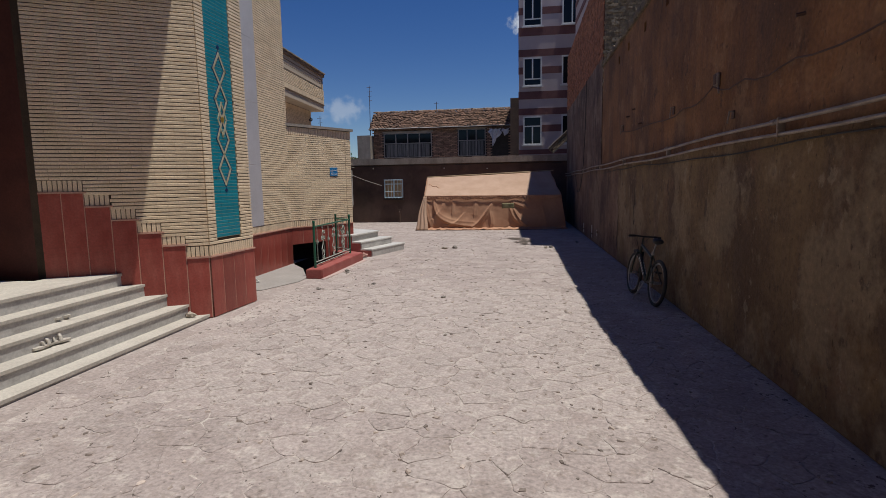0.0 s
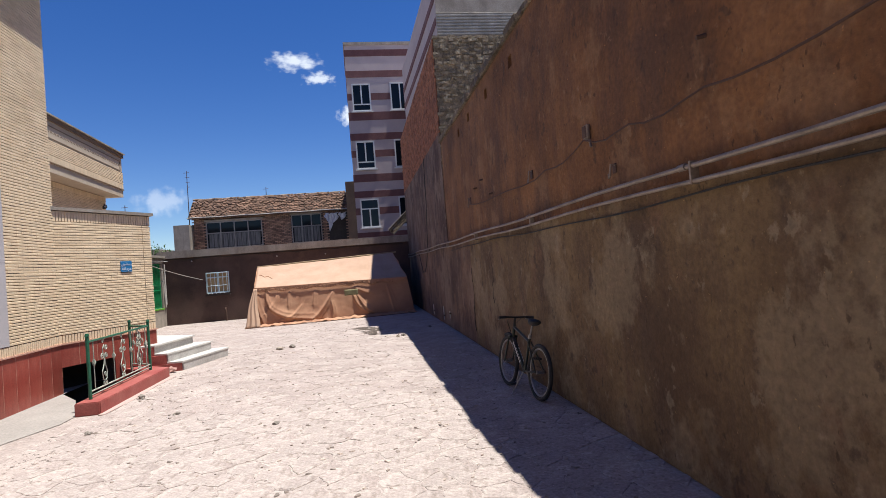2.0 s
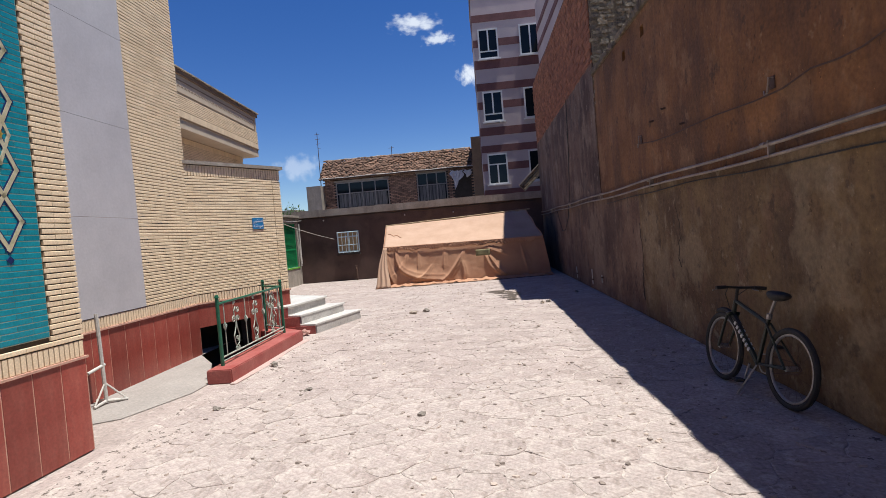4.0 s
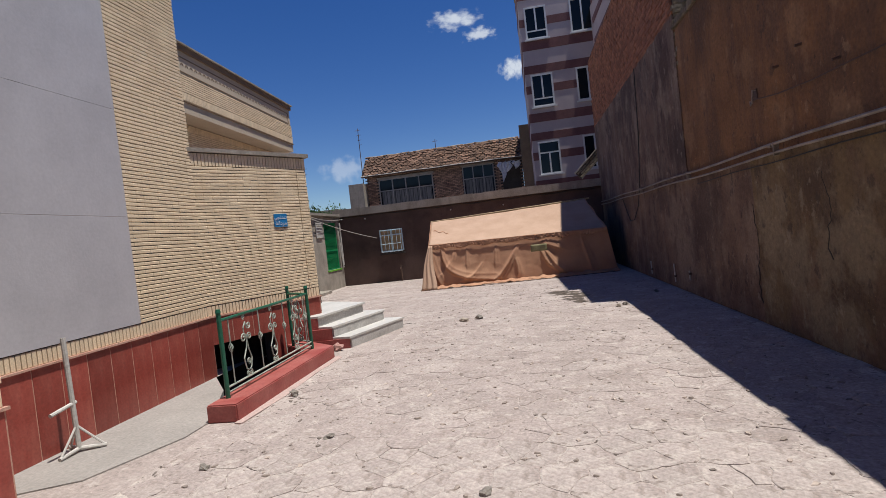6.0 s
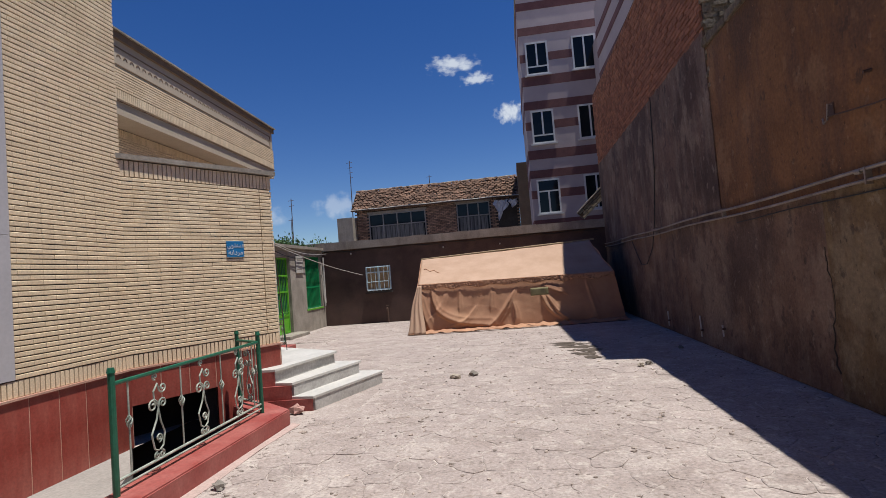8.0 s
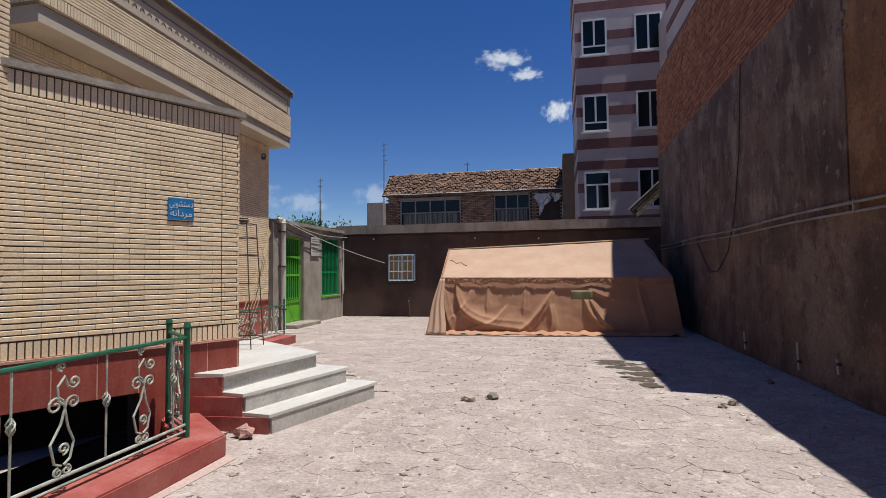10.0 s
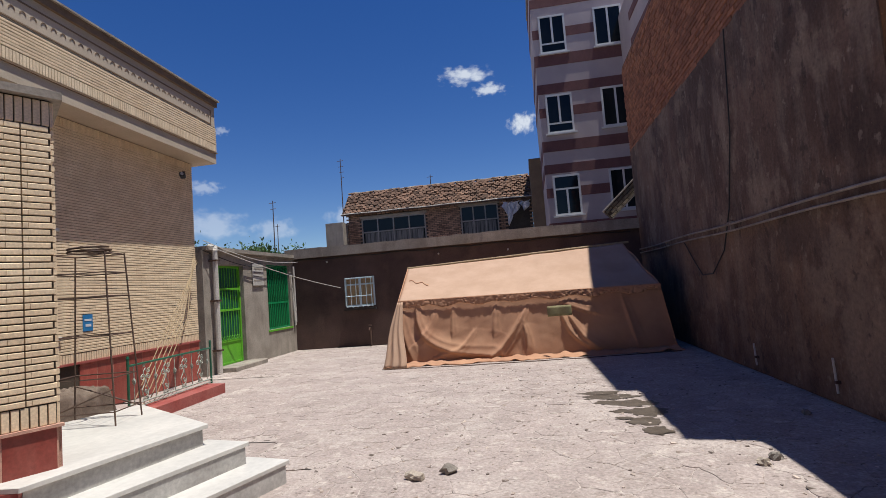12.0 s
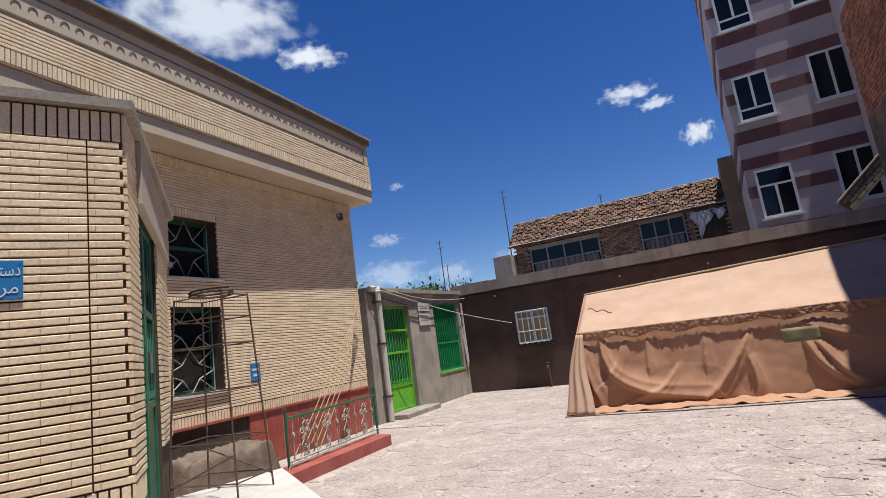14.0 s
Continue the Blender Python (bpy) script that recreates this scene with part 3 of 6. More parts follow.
upright_course(side, mD0, 0.0, 0.42, 2.84, TOP - 0.002, (BRICK, BRICKS), near=True, proud=0.02)
slabs(side, mD0, 0.0, 0.45, 0.0, LEDGE, RED, width=0.225, proud=0.024)
wall_box("wall_washroom_back", (-5.12, 9.50), (-7.15, 9.50), 0.0, TOP, BRICKS, "plain brick back of the washroom block", 0.2)
bm = prism(bmesh.new(), [(-4.14, 6.27), (-3.16, 7.985), (-5.07, 9.59), (-7.1, 9.59), (-7.1, 6.27)], TOP, TOP + 0.055)
solo("washroom_roof", bm, CONCRETE, "thin pale roof slab of the washroom block", "roof", "structure")
bm = abox(0.42, 2.42, -0.05, 0.0, 2.60, TOP - 0.006, m=mD0)
solo("door_fascia", bm, FASCIA, "plain plastered band over the washroom door", "trim", "structure")
# Near-black wall supplies the dark seen through the basement opening.
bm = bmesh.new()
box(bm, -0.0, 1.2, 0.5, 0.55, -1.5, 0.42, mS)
solo("basement_darkness_wall", bm, NEARBLACK, "inner wall behind the basement opening, coloured near-black for its darkness", "wall", "structure")

# green washroom door with its grille
door = thing("door_1", (*(mD0 @ Vector((0.46, 0.02, 0)))[:2], 0.52), "green painted metal washroom door with a wrought grille", "door", kind="structure",
             turn=math.degrees(math.atan2(SC[1] - SB[1], SC[0] - SB[0])))
for a in (0.0, 0.52):
    part("door_stile", abox(a, a + 0.05, 0, 0.05, 0, 2.08, bevel=0.004), GREEN, door)
    part("door_stile", abox(a + 0.47, a + 0.52, 0, 0.05, 0, 2.08, bevel=0.004), GREEN, door)
    part("kick_panel", abox(a + 0.05, a + 0.47, 0.015, 0.035, 0.05, 0.75), GREEN, door)
    for z in (0.0, 0.75, 1.42, 2.03):
        part("door_rail", abox(a + 0.05, a + 0.47, 0.004, 0.046, z, z + 0.05, bevel=0.003), GREEN, door)
    part("door_pane", abox(a + 0.05, a + 0.47, 0.028, 0.034, 0.8, 2.03), PANE, door)
    for k in range(3):
        c = a + 0.12 + 0.14 * k
        for z0 in (0.82, 1.48):
            part("grille_bar", atube([(c + 0.03 * math.sin(q * 0.9), 0.006, z0 + q * 0.055) for q in range(11)], 0.007, 6), GREEN, door)
part("door_handle", atube([(0.48, -0.03, 1.0), (0.48, -0.03, 1.14)], 0.012), CHROME, door, "chrome pull handle")

# ---------------------------------------------------------------- long building with the cornice
XW, XC, Y0, Y1 = -6.95, -6.45, 8.5, 15.5
WINS = ((10.86, 11.70, 1.23, 2.43), (10.86, 11.70, 2.86, 3.74))
main, mM, lenM = wall_box("wall_long_building", (XW + 0.09, 6.2), (XW - 0.17, 15.25), 0.0, 4.75, MORTAR, "long buff brick wall of the two storey building", 0.3,
                          holes=tuple((a - 6.2, b - 6.2, c, d) for a, b, c, d in WINS))
hol = tuple((a - 6.2, b - 6.2, c - 0.0, d + 0.14) for a, b, c, d in WINS)
courses(main, mM, 0.0, lenM, SOLDIER, 4.60, (BRICK, BRICKS), holes=hol, near=(5.7, 9.0, 1.0, 3.4))
upright_course(main, mM, 3.2, lenM, LEDGE + 0.022, SOLDIER, (BRICK, BRICKS))
upright_course(main, mM, 0.0, lenM, 4.47, 4.625, (BRICK, BRICKS), proud=0.026)
for a, b, c, d in WINS:
    upright_course(main, mM, a - 6.2, b - 6.2, d, d + 0.14, (BRICK, BRICKS), near=True, proud=0.02)
slabs(main, mM, 5.9, lenM, 0.0, LEDGE, RED, width=0.34, proud=0.024)
part("ledge_strip", abox(3.2, lenM, -0.05, 0.0, LEDGE - 0.01, LEDGE + 0.02, m=mM), REDPAINT, main)
wall_box("wall_long_building_end", (XW - 0.18, 15.26), (-14.0, 15.26), 0.0, 4.55, BRICKS, "brick end wall of the long building", 0.3)
# Floor coloured near-black instead of left to the room's own shade.
bm = abox(XW - 6.5, XW - 0.6, 6.3, 15.2, 0.02, 0.06)
solo("floor", bm, NEARBLACK, "floor inside the long building, coloured near-black for darkness", "floor", "structure")

C0, C1 = (-6.38, Y0), (-6.66, Y1)
corn = solo("wall_cornice", prism(bmesh.new(), [(-14.0, Y0), C0, C1, (-14.0, Y1)], 4.63, 5.92), FASCIA, "projecting upper storey band of buff brick", "wall", "structure")
mC, lenC = wall_frame(C0, C1)
mCs, _ = wall_frame((-9.0, Y0), C0)
mC, mCs = (mm @ Matrix.Translation((0, 0, 0.08)) for mm in (mC, mCs))
for mm, ln, nr in ((mC, lenC, None), (mCs, 9.0 + C0[0], None)):
    part("joint_shadow_gap", abox(0.0, ln, -0.006, 0.0, 4.97, 5.37, m=mm), MORTAR, corn)
    courses(corn, mm, 0.0, ln, 4.985, 5.36, (BRICK, BRICKS), height=0.0465, gap=0.0105, proud=0.022)
    part("joint_shadow_gap", abox(0.0, ln, -0.006, 0.0, 4.78, 4.97, m=mm), MORTAR, corn)
    upright_course(corn, mm, 0.0, ln, 4.81, 4.98, (BRICK, BRICKS), proud=0.022)
    part("drip_strip", abox(-0.02, ln + 0.02, -0.03, 0.0, 4.775, 4.80, m=mm), DARKBAND, corn)
    part("panel_border", abox(0.15, ln - 0.15, -0.012, 0.0, 5.395, 5.415, m=mm), DARKBAND, corn)
    part("panel_border", abox(0.15, ln - 0.15, -0.012, 0.0, 5.70, 5.72, m=mm), DARKBAND, corn)
part("panel_border", abox(lenC - 0.17, lenC - 0.15, -0.012, 0.0, 5.415, 5.70, m=mC), DARKBAND, corn)
orn = Pile()
for k in range(40):
    s = 0.3 + k * 0.165
    if s < lenC - 0.25:
        for q in range(6):
            mid = radians(15 + 30 * q)
            arc = mC @ Matrix.Translation((s + 0.042 * math.cos(mid), 0, 5.54 + 0.048 * math.sin(mid))) @ Matrix.Rotation(radians(90) - mid, 4, "Y")
            orn.add(arc, -0.014, 0.014, -0.008, 0.0, -0.008, 0.008, 0.002)
orn.put("ornament_row", DARKBAND, corn)
bm = prism(bmesh.new(), [(-14.0, Y0 - 0.05), (C0[0] + 0.05, Y0 - 0.05), (C1[0] + 0.05, Y1 + 0.05), (-14.0, Y1 + 0.05)], 5.92, 6.04)
solo("parapet_coping", bm, DARKBAND, "dark brown coping along the parapet", "coping", "structure")
solo("coping_cap", prism(bmesh.new(), [(-14.0, Y0 - 0.09), (C0[0] + 0.09, Y0 - 0.09), (C1[0] + 0.09, Y1 + 0.09), (-14.0, Y1 + 0.09)], 6.04, 6.07), CONCRETE, "thin pale cap on the parapet coping", "coping", "structure")


def barred_window(name, y0, y1, z0, z1, label):
    w = thing(name, (XW - 0.06, y0, z0), label, "window", kind="structure")
    w.matrix_basis = mM @ Matrix.Translation((y0 - 6.2, 0.20, z0))
    wd, ht = y1 - y0, z1 - z0
    for a in (0, wd - 0.05):
        part("window_frame", abox(a, a + 0.05, 0.0, 0.05, 0, ht, bevel=0.003), GREEN, w)
    for z in (0, ht - 0.05, ht * 0.5):
        part("window_frame", abox(0.05, wd - 0.05, 0.002, 0.048, z, z + 0.05, bevel=0.003), GREEN, w)
    part("pane", abox(0.05, wd - 0.05, 0.02, 0.026, 0.05, ht - 0.05), PANE, w)
    mid = Vector((wd / 2, -0.03, ht / 2))
    cells = max(1, round(ht / wd * 1.3))
    for q in range(cells):
        cz, rx, rz = ht * (q + 0.5) / cells, wd * 0.47, ht / cells * 0.5
        star = [Vector((mid.x + f * rx * math.cos(radians(45 * k)), -0.03, cz + f * rz * math.sin(radians(45 * k)))) for k, f in zip(range(8), (1.0, 0.5) * 4)]
        part("grille_star", atube(star, 0.009, 6, True), IRON, w)
        for k in (1, 3, 5, 7):
            corner = Vector((mid.x + rx * (1 if k in (1, 7) else -1), -0.03, cz + rz * (1 if k in (1, 3) else -1)))
            part("grille_bar", atube([star[k], corner], 0.008, 6), IRON, w)
    for a in (0.03, wd - 0.03):
        part("grille_bar", atube([(a, -0.03, 0.02), (a, -0.03, ht - 0.02)], 0.009, 6), IRON, w)
    part("window_sill", abox(-0.06, wd + 0.06, -0.26, 0.0, -0.05, -0.005, bevel=0.004), MARBLE, w)
    return w


barred_window("window_1", *WINS[0], "tall dark window with white star-shaped grille and stone sill")
barred_window("window_2", *WINS[1], "upper dark window with star-shaped grille")
part("label_card", abox(0.10, 0.20, -0.045, -0.04, 0.16, 0.24), DECAL, bpy.data.objects["window_2"], "small white card")

# ---------------------------------------------------------------- gate wall and back wall
XG, YB = -7.10, 20.0
GATE = (16.05, 17.15, 0.0, 2.45)
GWIN = (18.35, 19.72, 0.74, 2.52)
gate_wall, mG, lenG = wall_box("wall_gate", (XG, 15.48), (XG, YB), 0.0, 2.75, CONCRETE, "rough grey plastered wall holding the green gate", 0.3,
                               holes=((GATE[0] - 15.48, GATE[1] - 15.48, -0.01, GATE[3]), (GWIN[0] - 15.48, GWIN[1] - 15.48, GWIN[2], GWIN[3])))
solo("gate_wall_coping", abox(XG - 0.36, XG + 0.10, Y1, YB + 0.1, 2.75, 2.84), CONCRETE, "worn concrete coping over the gate wall", "coping", "structure")
solo("gate_threshold", abox(XG - 0.1, XG + 0.42, GATE[0] - 0.1, GATE[1] + 0.25, -0.01, 0.11, bevel=0.02), CONCRETE, "worn concrete threshold before the green gate", "threshold", "structure")

SHEET = shade("deep green sheet", (0.006, 0.10, 0.03), (0.01, 0.14, 0.045), 2, 30, 0.5, 0.05)
gate = thing("gate", (XG - 0.1, GATE[0], 0.11), "bright green barred metal gate, closed", "gate", turn=90)
gw, gh = GATE[1] - GATE[0], GATE[3] - 0.12
for a in (0, gw - 0.05):
    part("gate_stile", abox(a, a + 0.05, 0, 0.05, 0, gh, bevel=0.004), LIME, gate)
for z in (0.0, 0.52, 1.25, 1.75, gh - 0.05):
    part("gate_rail", abox(0.05, gw - 0.05, 0.003, 0.047, z, z + 0.05, bevel=0.003), LIME, gate)
part("kick_panel", abox(0.05, gw - 0.05, 0.02, 0.03, 0.05, 0.52), LIME, gate)
# Sheet added behind the bars so their gaps read dark.
part("gate_sheet", abox(0.05, gw - 0.05, 0.034, 0.040, 0.57, gh - 0.05), GREEN, gate, "dark green sheet standing for the dark gaps between bars")
for k in range(9):
    c = 0.11 + k * (gw - 0.22) / 8
    part("gate_bar", atube([(c, 0.012, 0.55), (c, 0.012, gh - 0.03)], 0.0075, 6), LIME, gate)
    part("bar_curl", atube([(c + 0.045 * math.sin(q * 0.8), 0.0, 0.62 + 0.045 * math.cos(q * 0.8)) for q in range(9)], 0.006, 5), LIME, gate)

gwin = thing("window_3", (XG - 0.06, GWIN[0], GWIN[2]), "emerald green barred window screen", "window", kind="structure", turn=90)
ww, wh = GWIN[1] - GWIN[0], GWIN[3] - GWIN[2]
for a in (0, ww - 0.05):
    part("window_frame", abox(a, a + 0.05, 0, 0.05, 0, wh), GREENWIN, gwin)
for z in (0, 0.7, wh - 0.05):
    part("window_frame", abox(0.05, ww - 0.05, 0.003, 0.047, z, z + 0.05), GREENWIN, gwin)
part("screen_sheet", abox(0.05, ww - 0.05, 0.03, 0.036, 0.05, wh - 0.05), SHEET, gwin)
for k in range(12):
    c = 0.1 + k * (ww - 0.2) / 11
    part("window_bar", atube([(c, 0.01, 0.04), (c, 0.01, wh - 0.04)], 0.010, 6), GREENWIN, gwin)
part("window_sill", abox(-0.05, ww + 0.05, -0.08, 0.05, -0.05, -0.002), LIME, gwin)
plate = thing("notice_plate", (XG + 0.02, 17.55, 1.95), "pale grey notice plate on the gate pillar", "sign", turn=90)
part("plate", abox(0, 0.55, -0.02, 0, 0, 0.55, bevel=0.004), WHITEPIPE, plate)
for k in range(4):
    part("text_bar", abox(0.06, 0.49 - 0.06 * (k % 2), -0.024, -0.02, 0.42 - k * 0.1, 0.45 - k * 0.1), CONCRETE, plate)

BW = (-5.50, -4.58, 1.17, 2.03)
back, mK, lenK = wall_box("wall_back", (XG, YB), (3.2, YB), 0.0, 2.72, BROWNWALL, "dark brown mud-plastered back wall", 0.35,
                          holes=((BW[0] - XG, BW[1] - XG, BW[2], BW[3]),))
bm = bmesh.new()
rng = random.Random(5)
for k in range(26):
    a = XG - 0.2 + k * 0.4
    box(bm, a, a + 0.4, YB - 0.09 - rng.uniform(0, 0.012), YB + 0.45, 2.72, 3.0 + rng.uniform(-0.012, 0.012))
solo("back_wall_coping", bm, CONCRETE, "thick weathered concrete coping on the back wall", "coping", "structure")
bwin = thing("window_4", (BW[0], YB + 0.03, BW[2]), "pale blue framed window with curtain and bars", "window", kind="structure")
bw, bh = BW[1] - BW[0], BW[3] - BW[2]
for a in (0, bw / 2 - 0.025, bw - 0.05):
    part("window_frame", abox(a, a + 0.05, -0.05, 0.03, 0, bh, bevel=0.004), PALEBLUE, bwin)
for z in (0, bh - 0.05, bh * 0.72):
    part("window_frame", abox(0.05, bw - 0.05, -0.045, 0.025, z, z + 0.045), PALEBLUE, bwin)
part("pane", abox(0.05, bw - 0.05, 0.0, 0.006, 0.05, bh - 0.05), CURTAIN, bwin, "ochre curtain behind the pane")
for k in range(6):
    c = 0.07 + k * (bw - 0.14) / 5
    part("window_bar", atube([(c, -0.02, bh - 0.01), (c, -0.16, bh - 0.03), (c, -0.17, 0.0), (c, -0.02, -0.03)], 0.011, 6), PALEBLUE, bwin)
for z in (0.0, 0.30, bh - 0.03):
    part("cage_rail", atube([(0.07, -0.168, z), (bw - 0.07, -0.168, z)], 0.011, 6), PALEBLUE, bwin)
part("window_sill", abox(-0.03, bw + 0.03, -0.14, 0.0, -0.11, -0.06), NEARBLACK, bwin)

# ---------------------------------------------------------------- long wall on the shaded side
XR = 2.98
wall_box("wall_east_lower", (XR, 6.98), (XR, -9.3), 0.0, 2.03, OLIVE, "stained grey-brown plaster on the lower long wall", 0.5)
wall_box("wall_east_lower_far", (XR + 0.006, YB), (XR + 0.006, 6.98), 0.0, 2.03, FARPLASTER, "dark red-brown stained plaster at the far lower wall", 0.5)
ue, mU, _ = wall_box("wall_east_upper", (XR + 0.03, 9.62), (XR + 0.03, 1.8), 2.03, 4.62, OCHRE, "ochre mud plaster on the upper long wall with dark streaks", 0.45,
                     holes=((2.2, 2.36, 4.2, 4.36), (3.2, 3.36, 4.24, 4.4), (4.6, 4.76, 4.22, 4.38), (6.0, 6.16, 4.2, 4.36)))
bm = bmesh.new()
rng = random.Random(11)
south = bmesh.new()
prof = [(1.8, 2.03), (1.8, 4.62), (-2.2, 3.85), (-9.3, 3.85), (-9.3, 2.03)]
near_v = [south.verts.new((XR + 0.03, a, b)) for a, b in prof]
far_v = [south.verts.new((XR + 0.48, a, b)) for a, b in prof]
south.faces.new(near_v)
south.faces.new(far_v[::-1])
for k in range(5):
    south.faces.new((near_v[k], near_v[(k + 1) % 5], far_v[(k + 1) % 5], far_v[k]))
solo("wall_east_upper_south", south, OCHRE, "ochre mud plaster on the lower southern stretch of wall", "wall", "structure")


def wall_top(y):
    return 4.60 if y > 1.8 else 3.83 + 0.77 * max(0.0, (y + 2.2) / 4.0)


y = -9.3
while y < 9.6:
    w = rng.uniform(0.18, 0.5)
    box(bm, XR + 0.0 - rng.uniform(0, 0.03), XR + 0.5, y, min(y + w, 9.6), wall_top(y), wall_top(y) + 0.06 + rng.uniform(0, 0.09) + (0.05 if rng.random() < 0.2 else 0), bevel=0.012)
    y += w
solo("wall_top_rubble", bm, RUBBLE, "crumbling uneven top of the long mud wall", "coping", "structure")
bm = bmesh.new()
box(bm, XR + 0.6, XR + 0.9, -9.3, 9.5, 0, 4.5)
solo("wall_east_core", bm, OLDMORTAR, "hidden core of the long wall", "wall", "structure")
wall_box("wall_east_far", (XR + 0.012, YB + 0.1), (XR + 0.012, 9.62), 2.03, 4.88, GREYWALL, "dark grey streaked plaster at the far end of the long wall", 0.5)

# brick flank of the neighbour's house on top of it
flank = solo("wall_brick_flank", abox(3.02, 9.0, 9.62, 20.1, 0.0, 7.3), OLDMORTAR, "old red brick flank of the neighbouring house", "wall", "structure")
mF, lenF = wall_frame((3.02, 20.1), (3.02, 9.62))
courses(flank, mF, 0.0, lenF, 4.86, 7.3, (OLDBRICK, OLDBRICKS), length=0.225, height=0.082, gap=0.014, vgap=0.014, proud=0.03, jit=0.01,
        near=(4.5, lenF, 4.8, 6.4), name="old_brick")
bm = bmesh.new()
rng = random.Random(21)
for i in range(34):
    for j in range(42):
        x, z = 3.03 + i * 0.175 + rng.uniform(-0.04, 0.04), 4.0 + j * 0.08 + rng.uniform(-0.02, 0.02)
        if z < 7.25:
            box(bm, x, x + rng.uniform(0.1, 0.2), 9.58 - rng.uniform(0, 0.05), 9.64, z, z + rng.uniform(0.05, 0.085))
part("rubble_bed", abox(3.03, 8.98, 9.592, 9.62, 4.0, 7.28), RUBBLE, flank)
tagged(part("rubble_face", bm, RUBBLE, flank), kind="stuff")
bm = bmesh.new()
sides = [[bm.verts.new((x, y, z)) for y, z in ((11.6, 7.3), (11.6, 10.3), (15.0, 10.3), (19.9, 10.3), (19.9, 7.3))] for x in (0.0, 9.0)]
for v, back in zip(sides[0], (3.50, 3.50, 3.42, 3.30, 3.30)):
    v.co.x = back
bm.faces.new(sides[0])
bm.faces.new(sides[1][::-1])
for k in range(5):
    bm.faces.new((sides[0][k], sides[0][(k + 1) % 5], sides[1][(k + 1) % 5], sides[1][k]))
upper = solo("wall_upper_flank", bm, APT, "pinkish grey rendered upper flank with maroon bands", "wall", "structure")
for z in (7.75, 8.5, 9.2):
    band = wall_frame((3.295, 19.88), (3.495, 11.62))
    part("stone_band", abox(0.0, band[1], -0.015, 0.0, z, z + 0.22, m=band[0]), APTBAND, upper)
bm = bmesh.new()
n = 66
vs = []
for i in range(n + 1):
    z = 7.32 + i * 1.5 / n
    o = 11.57 + (0.025 if i % 4 < 2 else -0.0) - 0.02
    vs.append((bm.verts.new((3.50, o, z)), bm.verts.new((9.0, o, z))))
for (a, b), (c, d) in zip(vs, vs[1:]):
    bm.faces.new((a, b, d, c))
sheet = part("corrugated_cladding", bm, CORRUGATED, upper, "grey corrugated sheet cladding")
part("end_render", abox(3.51, 9.0, 11.575, 11.6, 8.84, 10.3), CONCRETE, upper)
sol = sheet.modifiers.new("thick", "SOLIDIFY")
sol.thickness = 0.012
# sloping brick parapet of a stair behind the back wall
par = thing("stair_parapet", (2.05, YB + 0.6, 3.37), "sloping old brick stair parapet with pale edges", "parapet", kind="structure")
par.matrix_basis = pose(2.20, YB + 0.6, 3.37, 0, -42.8, 0)
part("brickwork", abox(-0.02, 1.7, 0.0, 0.22, -0.33, -0.05), OLDMORTAR, par)
part("edge", abox(-0.02, 1.7, -0.03, 0.25, -0.045, 0.0, bevel=0.008), CONCRETE, par)
part("edge", abox(-0.02, 1.7, -0.03, 0.0, -0.36, -0.33), CONCRETE, par)
pk = Pile()
for i in range(3):
    for j in range(7):
        pk.add(Matrix(), j * 0.235 + (i % 2) * 0.1, j * 0.235 + (i % 2) * 0.1 + 0.215, -0.015, 0.0, -0.32 + i * 0.088, -0.32 + i * 0.088 + 0.07)
pk.put("brick_row", RUBBLE, par)

# Added behind the camera, tall enough to hold sky light off the shade.
wall_box("wall_south", (3.0, -9.0), (-9.5, -9.0), 0.0, 6.5, OCHRE, "unseen plain plastered wall added to close the courtyard and block sky light", 0.3)

# ---------------------------------------------------------------- apartment house behind
YA = 24.7
apt = thing("apartment_building", (2.62, YA, 0), "four storey pinkish grey apartment house with maroon stone bands", "building")
part("wall", abox(-1.78, 1.74, 0, 4.3, 0, 13.45), APT, apt)
part("wall", abox(1.74, 8.0, 0.02, 4.3, 0, 9.2), APT, apt)
# Hidden block added to cast shadow over the front's right half.
part("wing", abox(1.35, 8.0, -3.6, -0.03, 0, 10.9), APT, apt)
part("roof_parapet", abox(-1.82, 1.78, -0.05, 4.34, 13.45, 13.6), CONCRETE, apt)
for z0, z1 in ((12.85, 13.2), (11.73, 12.08), (9.45, 9.88), (8.40, 8.76), (6.20, 6.60), (5.38, 5.72), (3.3, 3.55)):
    part("stone_band", abox(-1.80, 1.76, -0.02, 0.0, z0, z1), APTBAND, apt)
    part("stone_band", abox(-1.80, -1.78, 0.0, 4.3, z0, z1), APTBAND, apt)
for z0 in (10.52, 7.50, 4.48):
    for a, b in ((-1.80, -1.56), (-0.56, 0.46), (1.46, 1.76)):
        part("stone_band", abox(a, b, -0.015, 0.0, z0, z0 + 0.36), APTBAND, apt)


